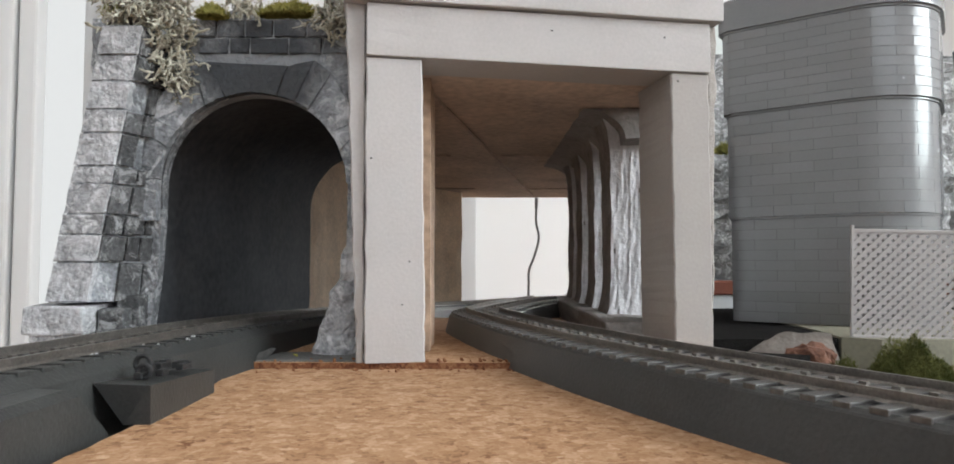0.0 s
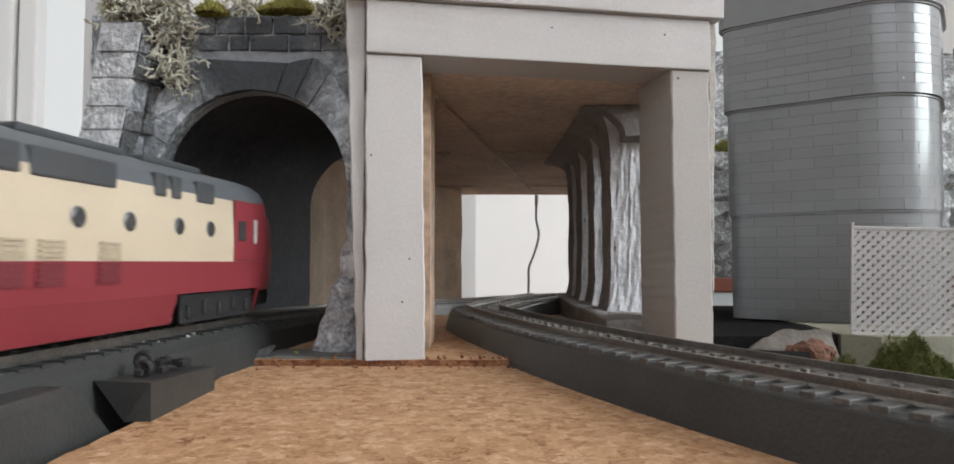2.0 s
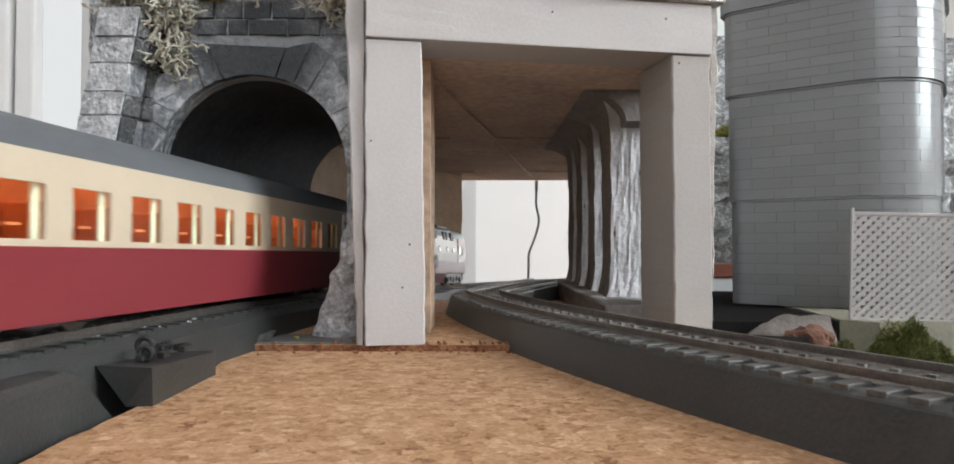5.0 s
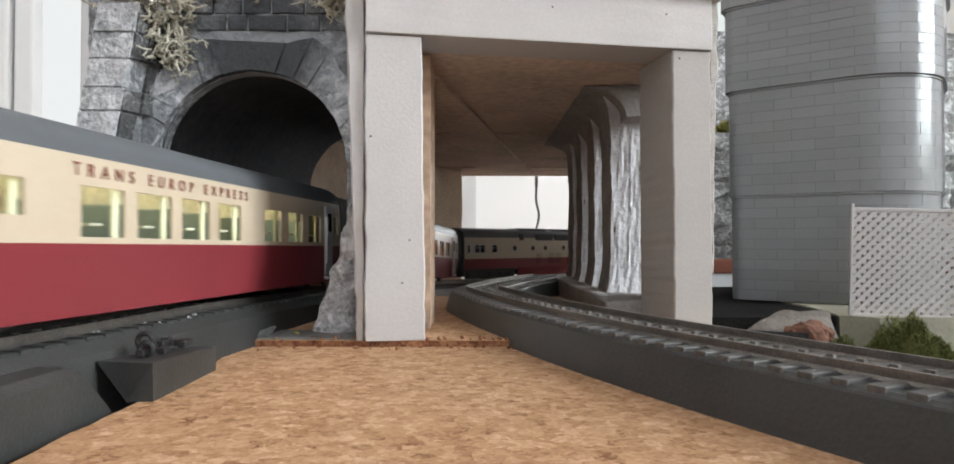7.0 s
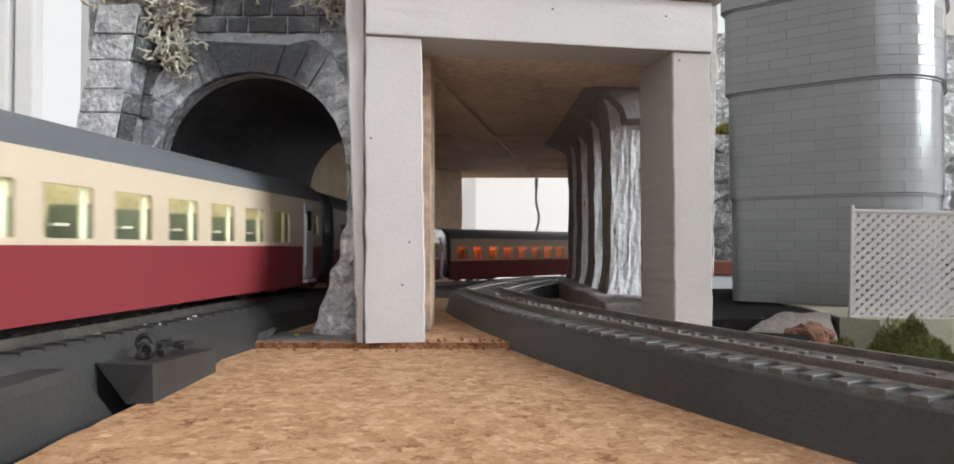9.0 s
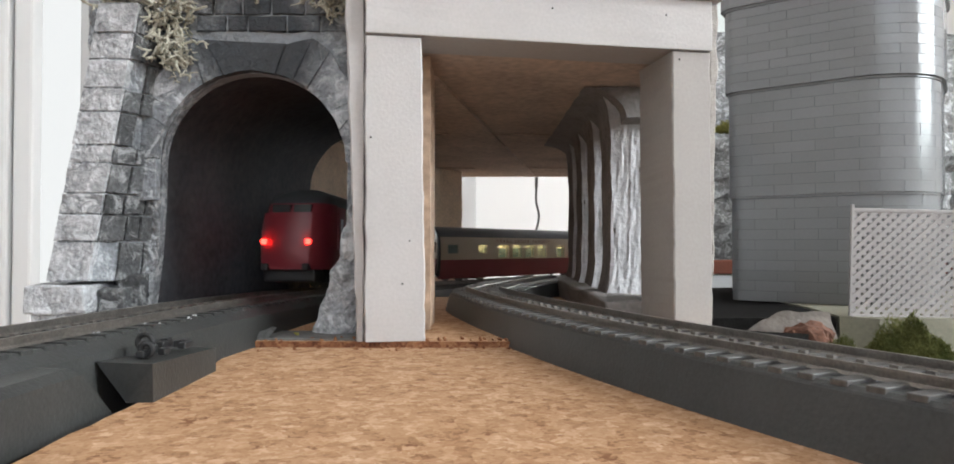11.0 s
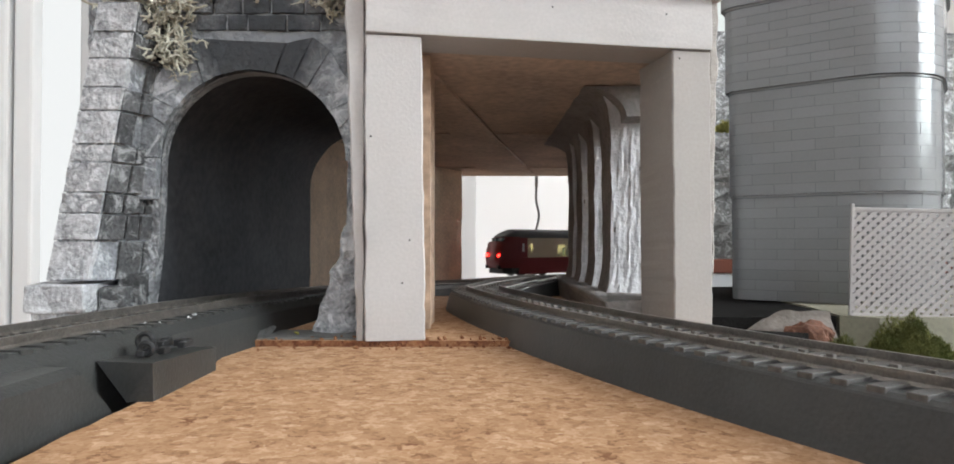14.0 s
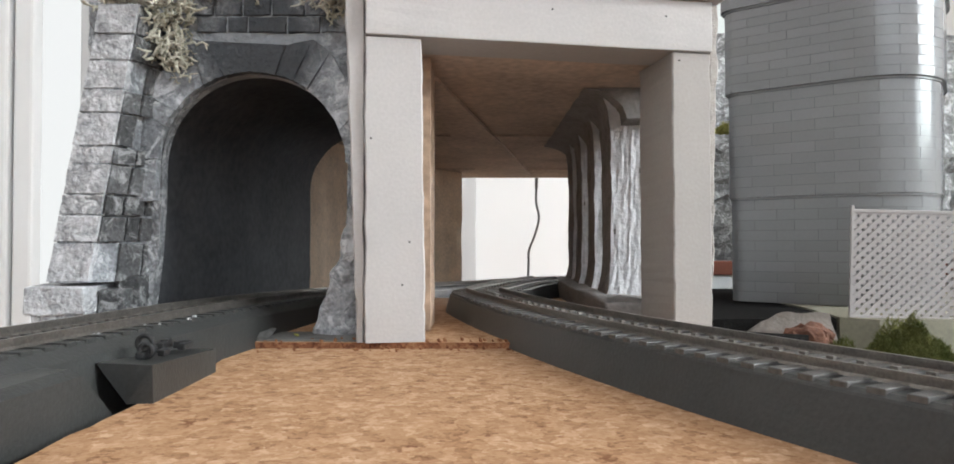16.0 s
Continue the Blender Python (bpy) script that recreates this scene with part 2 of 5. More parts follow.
def box(bm, x0, x1, y0, y1, z0, z1, m=None, bevel=0.0):
    r = bmesh.ops.create_cube(bm, size=1)
    vs = r["verts"]
    bmesh.ops.scale(bm, vec=(x1 - x0, y1 - y0, z1 - z0), verts=vs)
    bmesh.ops.translate(bm, vec=((x0 + x1) / 2, (y0 + y1) / 2, (z0 + z1) / 2), verts=vs)
    if bevel:
        es = list({e for v in vs for e in v.link_edges})
        r = bmesh.ops.bevel(bm, geom=es, offset=bevel, segments=2, affect="EDGES", profile=0.5)
        vs = list({v for f in r["faces"] for v in f.verts} | {v for v in vs if v.is_valid})
    if m:
        bmesh.ops.transform(bm, matrix=m, verts=[v for v in vs if v.is_valid])
    return vs


def sheet(x0, x1, y0, y1, z0, z1, bevel=0.0, cuts=0, rough=0.0):
    """A board: a bevelled box, cut up and made uneven."""
    bm = bmesh.new()
    box(bm, x0, x1, y0, y1, z0, z1, None, bevel)
    if cuts:
        bmesh.ops.subdivide_edges(bm, edges=[e for e in bm.edges if e.calc_length() > 0.01], cuts=cuts, use_grid_fill=True)
        for v in bm.verts:
            v.co += noise.noise_vector(v.co * 120) * rough
    return bm


def loft(rings, closed=True, caps=True):
    bm = bmesh.new()
    rows = [[bm.verts.new(p) for p in ring] for ring in rings]
    n = len(rows[0])
    for a, b in zip(rows, rows[1:]):
        for i in range(n if closed else n - 1):
            bm.faces.new((a[i], a[(i + 1) % n], b[(i + 1) % n], b[i]))
    if caps and closed:
        bm.faces.new(rows[0][::-1])
        bm.faces.new(rows[-1])
    return bm


def smooth(ob, angle=35):
    for p in ob.data.polygons:
        p.use_smooth = True
    ob.data.set_sharp_from_angle(angle=radians(angle))
    return ob


# ---------- track lines ----------
HEAD = 0.1191          # heading of the outer line before its curve
START = Vector((-0.0688, 0.4681))
R_OUT = 0.4375


def outer(s):
    """Place, heading and rail height of the outer line, s metres past the start of its curve; it falls gently."""
    u = max(0.0, min(1.0, (s + 0.24) / 0.46))
    z = 0.0163 - 0.0148 * (0.35 * u + 0.65 * u * u * (3 - 2 * u))
    if s < 0:
        return START + s * Vector((math.sin(HEAD), math.cos(HEAD))), HEAD, z
    c = START + R_OUT * Vector((math.cos(HEAD), -math.sin(HEAD)))
    a = HEAD + min(s, 1.0) / R_OUT
    p = c + R_OUT * Vector((-math.cos(a), math.sin(a)))
    if s > 1.0:
        p = p + (s - 1.0) * Vector((math.sin(a), math.cos(a)))
    return p, a, z


JOINT, R_WIDE, R_BEND, R_FAR = Vector((0.0038, 0.3465)), 0.85, 0.032, 0.60
A_IN, BEND = -0.190, 0.42     # heading at the joint of two track sections, and the turn there


def arc(p, a, r, s):
    """Place and heading s metres along an arc of radius r that turns right."""
    c = p + r * Vector((math.cos(a), -math.sin(a)))
    b = a + s / r
    return c + r * Vector((-math.cos(b), math.sin(b))), b


def inner(s):
    """The inner line: a wide right-hand curve, a sharp bend at a section joint, then on to the right; s = 0 at the joint."""
    z = 0.0143
    if s < 0:
        return (*arc(JOINT, A_IN, R_WIDE, s), z)
    if s < R_BEND * BEND:
        return (*arc(JOINT, A_IN, R_BEND, s), z)
    p, a = arc(JOINT, A_IN, R_BEND, R_BEND * BEND)
    return (*arc(p, a, R_FAR, s - R_BEND * BEND), z)


def sweep(line, s0, s1, step, profile):
    """Loft a cross-section (across, height above the rail's top) along a line."""
    rings, n = [], max(2, int((s1 - s0) / step))
    for i in range(n + 1):
        p, a, z = line(s0 + (s1 - s0) * i / n)
        rt = Vector((math.cos(a), -math.sin(a)))
        rings.append([(p.x + rt.x * u, p.y + rt.y * u, z + w) for u, w in profile])
    return loft(rings)


def track(name, line, s0, s1, label, foot, shoulder, drop):
    t = thing(name, label, "railway track", "railway tracks")
    bed = part("track_bed", sweep(line, s0, s1, 0.006, [(-0.020, foot), (-0.0172, -drop - 0.0004), (-0.0168, -drop), (-shoulder, -0.0027), (shoulder, -0.0027),
                                                         (0.0168, -drop), (0.0172, -drop - 0.0004), (0.020, foot)]), ROADBED, t)
    for side in (-1, 1):
        u = side * 0.00865
        part("rail", sweep(line, s0, s1, 0.006, [(u - 0.0010, -0.0023), (u - 0.0004, -0.0017), (u - 0.0005, -0.0006), (u - 0.0005, 0),
                                                  (u + 0.0005, 0), (u + 0.0005, -0.0006), (u + 0.0004, -0.0017), (u + 0.0010, -0.0023)]),
             RAIL, t, "worn metal rail")
    bm = bmesh.new()
    reach = shoulder + 0.0008
    box(bm, -reach, reach, -0.0017, 0.0017, -0.0036, -0.0020 if shoulder > 0.014 else -0.0023, None, 0.0002)
    proto = part("sleeper", bm, SLEEPER if shoulder > 0.014 else ROADBED, t)
    k = 0
    s = s0 + 0.003
    while s < s1:
        p, a, z = line(s)
        ob = proto if k == 0 else new("sleeper", proto.data)
        ob.parent = t
        ob.matrix_world = pose(p.x, p.y, z, 0, 0, -math.degrees(a))
        k, s = k + 1, s + 0.0066
    bm = bmesh.new()
    s = s0 + 0.003
    while s < s1:
        p, a, z = line(s)
        box(bm, -0.0006, 0.0006, -0.0008, 0.0008, -0.0022, -0.0008, pose(p.x, p.y, z, 0, 0, -math.degrees(a)))
        s += 0.0066
    tagged(part("contact_studs", bm, RAIL, t, "row of small contact studs"), kind="stuff")
    return t


track("railway_track", outer, -0.62, 0.80, "dark grey plastic model track with metal rails on a sloping bed", -0.0287, 0.0135, 0.0054)
track("railway_track", inner, -0.40, 0.145, "dark grey curved model track with metal rails beside the gallery", -0.0143, 0.0155, 0.0034)

# ---------- ground ----------
def slab(outline, z0, z1, cell=0.006, wobble=0.0008):
    """A thin sheet with a hand-cut, slightly ragged outline."""
    pts = []
    for (x0, y0), (x1, y1) in zip(outline, outline[1:] + outline[:1]):
        k = max(1, int(math.hypot(x1 - x0, y1 - y0) / cell))
        for i in range(k):
            q = Vector((x0 + (x1 - x0) * i / k, y0 + (y1 - y0) * i / k, 0))
            q += noise.noise_vector(q * 300) * wobble
            pts.append(q)
    bm = bmesh.new()
    lo, hi = [bm.verts.new((q.x, q.y, z0)) for q in pts], [bm.verts.new((q.x, q.y, z1)) for q in pts]
    for i in range(len(pts)):
        j = (i + 1) % len(pts)
        bm.faces.new((lo[i], lo[j], hi[j], hi[i]))
    bm.faces.new(hi)
    bm.faces.new(lo[::-1])
    return bm


def two_tone(ob, side_material):
    """The cut edges of a sheet show another tone than its face."""
    ob.data.materials.append(side_material)
    for p in ob.data.polygons:
        if abs(p.normal.z) < 0.5:
            p.material_index = 1
    return ob


tagged(part("ground", slab([(-0.19, -0.6), (1.2, -0.6), (1.2, 1.0), (0.14, 1.0), (0.14, 0.80), (-0.19, 0.80)], -0.045, -0.0125, 0.1, 0.0), WOOD), "bare wooden layout baseboard", "ground", kind="structure")
tagged(two_tone(part("cork_sheet", slab([(-0.18, 0.02), (0.100, 0.02), (0.084, 0.15), (0.072, 0.2365), (0.03, 0.2385), (-0.070, 0.2395), (-0.083, 0.2365), (-0.079, 0.205), (-0.077, 0.19), (-0.077, 0.13), (-0.076, 0.10), (-0.18, 0.10)],
                    -0.0122, 0.0), CORK), CORK_EDGE), "coarse brown cork sheet on the baseboard", "cork sheet")
tagged(two_tone(part("cork_underlay", slab([(-0.082, 0.2395), (-0.03, 0.2375), (0.02, 0.2385), (0.097, 0.236), (0.097, 0.284), (0.092, 0.44), (-0.06, 0.44), (-0.085, 0.30)], -0.0122, 0.0021, 0.004, 0.0007), CORK), CORK_EDGE),
       "thin brown cork underlay with a dark cut edge under the portals", "cork sheet")
tagged(part("paint_patch", slab([(-0.081, 0.241), (-0.030, 0.2395), (-0.034, 0.262), (-0.080, 0.264)], 0.0021, 0.0027, 0.004, 0.0012), GREY_CARD),
       "flaking dark grey painted card at the portal foot", "card")

rng = random.Random(77)
bm = bmesh.new()
for k in range(70):
    x, y = rng.uniform(-0.083, 0.02), 0.2385 + rng.gauss(0, 0.004)
    z = 0.0 if y < 0.238 else 0.0022
    s = rng.uniform(0.0003, 0.0009)
    bmesh.ops.create_icosphere(bm, subdivisions=1, radius=s, matrix=pose(x, y, z + s * 0.5, rng.uniform(0, 90), rng.uniform(0, 90), 0) @ Matrix.Diagonal((1.4, 0.8, 0.7, 1)))
tagged(part("cork_crumbs", bm, CORK_EDGE), "loose brown cork crumbs along the cut edge", "crumbs", kind="stuff")

# torn card flap and a crumb of foam on the underlay, dried glue on the track
bm = loft([[(-0.0836, 0.2406, 0.0028), (-0.0790, 0.2412, 0.0031), (-0.0742, 0.2424, 0.0028)], [(-0.0800, 0.2428, 0.0040), (-0.0765, 0.2440, 0.0046), (-0.0733, 0.2446, 0.0040)],
           [(-0.0748, 0.2455, 0.0058), (-0.0738, 0.2462, 0.0064), (-0.0722, 0.2468, 0.0060)]], closed=False)
bmesh.ops.solidify(bm, geom=bm.faces[:], thickness=0.0004)
tagged(part("card_flap", bm, GREY_CARD), "torn grey card flap curling up at the tunnel foot", "card")
bm = bmesh.new()
bmesh.ops.create_icosphere(bm, subdivisions=2, radius=0.0007, matrix=pose(-0.0652, 0.2475, 0.0036, 20, 10, 30) @ Matrix.Diagonal((1.5, 0.8, 0.7, 1)))
for v in bm.verts:
    v.co += noise.noise_vector(v.co * 900) * 0.0005
tagged(part("foam_crumb", bm, TURF), "yellowish foam crumb on the grey card", "crumb")
rng = random.Random(5)
bm = bmesh.new()
for x, y in ((-0.0995, 0.1655), (-0.0950, 0.1676), (-0.0963, 0.2080), (-0.0860, 0.2030), (-0.0910, 0.1890), (-0.0975, 0.1990), (-0.0880, 0.2120), (-0.0930, 0.2200)):
    for k in range(3):
        r = rng.uniform(0.00012, 0.00032)
        bmesh.ops.create_icosphere(bm, subdivisions=1, radius=r, matrix=pose(x + rng.gauss(0, 0.001), y + rng.gauss(0, 0.0015), 0.0140, 0, 0, rng.uniform(0, 180)) @ Matrix.Diagonal((1.5, 1, 1.3, 1)))
tagged(part("glue_drops", bm, PLASTER), "white dried glue drops on the track bed", "glue", kind="stuff")

# ---------- uncoupler box beside the outer line ----------
ub = thing("point_motor_box", "dark grey plastic point motor box beside the track", "track part")
part("housing", loft([[(-0.0795, 0.1553, 0.0), (-0.0736, 0.1556, 0.0), (-0.0742, 0.1945, 0.0), (-0.0900, 0.1945, 0.0)],
                      [(-0.0880, 0.1580, 0.0088), (-0.0736, 0.1553, 0.0088), (-0.0742, 0.1945, 0.0066), (-0.0900, 0.1945, 0.0070)]]), ROADBED, ub)
part("side_block", loft([[(-0.0960, 0.030, -0.002), (-0.0832, 0.030, -0.002), (-0.0808, 0.1525, -0.002), (-0.0960, 0.1525, -0.002)],
                         [(-0.1000, 0.030, 0.0092), (-0.0842, 0.030, 0.0088), (-0.0822, 0.1425, 0.0088), (-0.0960, 0.1425, 0.0092)],
                         [(-0.1000, 0.030, 0.0108), (-0.0868, 0.030, 0.0104), (-0.0846, 0.1412, 0.0104), (-0.0960, 0.1412, 0.0108)]]), ROADBED, ub)
for x, y, z, rr in ((-0.0815, 0.1680, 0.0120, 0.0019), (-0.0798, 0.1650, 0.0106, 0.0015)):
    bm = bmesh.new()
    ring = []
    for i in range(16):
        a = 2 * math.pi * i / 16
        ring.append([(x + (rr + 0.0007 * math.cos(b)) * math.cos(a), y + 0.0007 * math.sin(b), z + (rr + 0.0007 * math.cos(b)) * math.sin(a)) for b in [2 * math.pi * k / 8 for k in range(8)]])
    part("eyelet", loft(ring + [ring[0]], caps=False), BLACK, ub, "small black eyelet")
for k in range(9):
    x, y = -0.0815 + random.uniform(-0.004, 0.006), 0.167 + random.uniform(-0.004, 0.018)
    part("contact", sheet(x - 0.0010, x + 0.0010, y - 0.0016, y + 0.0016, 0.0087, 0.0098 + random.uniform(0, 0.0012), 0.0003), BLACK, ub)

# ---------- gallery portal ----------
PM = pose(-0.0388, 0.2357, 0.0022, 0, 0, 10)
gp = thing("gallery_portal", "light grey painted card gallery portal with two pillars", "portal", m=PM)


def post(x0b, x1b, x0t, x1t, y0, y1, z0, z1, levels=44, wob=0.00045, seed=0.0):
    """An upright of cut card: its edges waver a little."""
    rings = []
    for i in range(levels + 1):
        u = i / levels
        x0, x1, z = x0b + (x0t - x0b) * u, x1b + (x1t - x1b) * u, z0 + (z1 - z0) * u
        ring = []
        c = 0.0005
        for x, y in ((x0 + c, y0), (x1 - c, y0), (x1, y0 + c), (x1, y1), (x0, y1), (x0, y0 + c)):
            d = noise.noise_vector(Vector((x * 90 + seed, y * 90, z * 140))) * wob + noise.noise_vector(Vector((x * 300 + seed, y * 300, z * 900))) * wob * 0.6
            ring.append((x + d.x, y, z))
        rings.append(ring)
    return loft(rings)


part("pillar", post(0.0, 0.0212, 0.0, 0.0196, 0, 0.026, 0, 0.1065), CONCRETE, gp)
part("pillar", post(0.1145, 0.1300, 0.1140, 0.1295, 0, 0.030, 0, 0.1065, seed=3), CARD_SHADED, gp, "painted card pillar with its shade in the colour")
part("beam", sheet(0.0, 0.1297, -0.0014, 0.021, 0.1069, 0.1258, 0.0004, 3, 0.0003), CONCRETE, gp)
part("ledge", sheet(-0.008, 0.134, -0.004, 0.04, 0.1262, 0.150, 0.0004, 3, 0.0003), CONCRETE, gp)
part("side_board", post(-0.0026, -0.0003, -0.0072, -0.0003, 0.002, 0.03, 0, 0.126, seed=5), CONCRETE, gp)
part("side_board", post(0.1303, 0.1308, 0.1300, 0.1340, 0.002, 0.05, 0, 0.126, 40, 0.0009, seed=7), CARD_EDGE, gp, "torn grey card edge")
for x, z in ((0.0155, 0.035), (0.0020, 0.071), (0.1168, 0.1035), (0.013, 0.020), (0.067, 0.1195), (0.111, 0.1195)):
    bm = bmesh.new()
    bmesh.ops.create_icosphere(bm, subdivisions=1, radius=0.0004, matrix=Matrix.Translation((x, -0.0002 if z < 0.106 else -0.0015, z)))
    part("pin_head", bm, BLACK, gp)

# ---------- gallery ----------
bm = bmesh.new()
y = 0.2590
k = 0
while y < 0.752:
    w = 0.062 + 0.006 * ((k * 7) % 3)
    y1 = min(0.754, y + w - 0.0007)
    # boards past y 0.50 reach further right, unseen, added to block light
    box(bm, -0.135 if k else -0.038, 0.088 if y < 0.50 else 0.128, y, y1, 0.1102 + 0.0004 * (k % 3), 0.1175)
    y, k = y + w, k + 1
ceiling = tagged(part("ceiling", bm, CEILING_WOOD), "stained bare wooden boards over the gallery", "ceiling", kind="structure")
bm = loft([[(-0.0320, 0.275, 0.1085), (-0.0175, 0.300, 0.1085), (0.0600, 0.720, 0.1085), (0.0040, 0.720, 0.1085)],
           [(-0.0320, 0.275, 0.1101), (-0.0175, 0.300, 0.1101), (0.0600, 0.720, 0.1101), (0.0040, 0.720, 0.1101)]])
part("ceiling_board", bm, CEILING_WOOD, ceiling)
tagged(part("wall_gallery", sheet(-0.0255, -0.0185, 0.268, 0.30, 0.0024, 0.1100, 0.0, 6, 0.0006), WOOD), "thin bare wooden partition post between tunnel and gallery", "wall", kind="structure")
# unseen wall, added to block light from the gallery side
tagged(part("wall_light_block", sheet(-0.0365, -0.0310, 0.2622, 0.462, 0.0024, 0.1062, 0.0, 5, 0.0006), WOOD), "unseen added wooden wall that keeps light out of the tunnel", "wall", kind="structure")
gc = thing("gallery_colonnade", "wrinkled white plaster columns on a grey sill", "colonnade")
part("sill", sheet(0.054, 0.090, 0.285, 0.52, -0.0122, 0.0125, 0.001, 7, 0.0016), GREY_PLASTER_SHADE, gc)


def column(y, w, d, x, lean, seed):
    """A plaster column, flared at head and foot, its skin in upright wrinkles."""
    rings = []
    for i in range(41):
        u = i / 40
        z = 0.0118 + (0.1104 - 0.0118) * u
        flare = 0.0024 * math.exp(-u * 16) + 0.0058 * math.exp(-(1 - u) * 11)
        ring = []
        for sx, sy, nn in ((-1, -1, 12), (1, -1, 10), (1, 1, 4), (-1, 1, 8)):
            ex, ey = {(-1, -1): (1, -1), (1, -1): (1, 1), (1, 1): (-1, 1), (-1, 1): (-1, -1)}[(sx, sy)]
            for j in range(nn):
                v = j / nn
                px = sx + (ex - sx) * v
                py = sy + (ey - sy) * v
                q = Vector((x + px * (w / 2 + flare) + lean * u, y + d / 2 + py * (d / 2 + flare * 0.5), z))
                wr = noise.noise_vector(Vector((q.x * 620 + seed, q.y * 620, q.z * 60))) * 0.0007
                wr += noise.noise_vector(Vector((q.x * 900 + seed, q.y * 900, q.z * 260))) * 0.00035
                ring.append((q.x + wr.x, q.y + wr.y, z))
        rings.append(ring)
    return loft(rings)


for k, (y, w) in enumerate(((0.3300, 0.0145), (0.3810, 0.0125), (0.4290, 0.0120), (0.4700, 0.0115))):
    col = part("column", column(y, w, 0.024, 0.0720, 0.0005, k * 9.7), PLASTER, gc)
    # left-facing sides get a darker material: their shade is put into the colour
    col.data.materials.append(GREY_PLASTER_SHADE)
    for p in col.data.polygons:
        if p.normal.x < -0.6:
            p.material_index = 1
# plaster cove between the ceiling and the heads of the columns
rings = []
for i in range(25):
    y = 0.318 + 0.19 * i / 24
    cove = [(0.0500 + 0.0200 * math.sin(math.pi / 2 * k / 8), 0.0930 + 0.0165 * math.cos(math.pi / 2 * k / 8)) for k in range(9)]
    arch = 0.0035 * abs(math.sin((y - 0.330) / 0.048 * math.pi))
    ring = [Vector((x, y, z + arch * (k / 8) ** 2)) for k, (x, z) in enumerate(cove)]
    ring = [q + noise.noise_vector(q * 130) * 0.0010 for q in ring] + [Vector((0.0880, y, 0.0935 + arch)), Vector((0.0880, y, 0.1099))]
    rings.append([(q.x, y, min(q.z, 0.1099)) for q in ring])
smooth(part("cove", loft(rings), GREY_PLASTER_SHADE, gc, "dark grey plaster cove over the columns"), 50)

# ---------- tunnel portal ----------
tp = thing("tunnel_portal", "weathered grey stone tunnel portal, sooty over the arch", "tunnel portal")
CX, ZR, RR, PY = -0.0855, 0.0660, 0.0357, 0.262


def mouth(u):
    """The mouth's outline from its left foot over the crown to its right foot, u from 0 to 1."""
    if u < 0.25:
        v = u / 0.25
        return CX - RR - 0.0055 * (1 - v) ** 2, ZR * v
    if u > 0.75:
        v = (1 - u) / 0.25
        return CX + RR - 0.0012 * (1 - v), ZR * v
    a = math.pi * (u - 0.25) / 0.5
    return CX - RR * math.cos(a), ZR + RR * math.sin(a)


bm = bmesh.new()
NU, NV = 150, 22
grid = {}
for i in range(NU + 1):
    u = i / NU
    x, z = mouth(u)
    k = u * 3
    if k < 1:
        ex, ez = -0.150, 0.132 * k
    elif k < 2:
        ex, ez = -0.150 + 0.108 * (k - 1), 0.132
    else:
        ex, ez = -0.042, 0.132 * (3 - k)
    for j in range(NV + 1):
        v = j / NV
        q = Vector((x + (ex - x) * v, PY, z + (ez - z) * v))
        d = noise.noise(q * 150) * 0.0011 + noise.noise(q * 420) * 0.0007 + noise.noise(q * 1000) * 0.0003
        grid[i, j, 0] = bm.verts.new((q.x, q.y + d, q.z))
        grid[i, j, 1] = bm.verts.new((q.x, q.y + 0.005, q.z))
for i in range(NU):
    for j in range(NV):
        bm.faces.new([grid[p] for p in ((i, j, 0), (i + 1, j, 0), (i + 1, j + 1, 0), (i, j + 1, 0))])
    for j in (0, NV):
        bm.faces.new([grid[p] for p in ((i, j, 0), (i + 1, j, 0), (i + 1, j, 1), (i, j, 1))])
part("portal_wall", bm, MORTAR, tp)


def stone_block(quad, depth, seed, jut=0.0, chamfer=0.0003):
    """One dressed stone: four corners of its face, worn edges, a slightly uneven face."""
    nq = len(quad)
    c = sum((Vector(q) for q in quad), Vector()) / nq
    a, b = Vector(quad[1]) - Vector(quad[0]), Vector(quad[-1]) - Vector(quad[0])
    n = a.cross(b).normalized()
    rng = random.Random(seed)
    rings = []
    for back, shrink in ((depth, 0.00005), (0.0004, 0.00005), (0.0, chamfer)):
        ring = []
        for k in range(nq):
            p, q = Vector(quad[k]), Vector(quad[(k + 1) % nq])
            for f in ((0.0, 0.33, 0.67) if nq == 4 or k < 3 else (0.0,)):
                w = p.lerp(q, f)
                w = w + (c - w).normalized() * (shrink + rng.uniform(0, 0.0004))
                ring.append(w - n * (back - jut - rng.uniform(0, 0.0004)))
        rings.append(ring)
    return loft(rings)


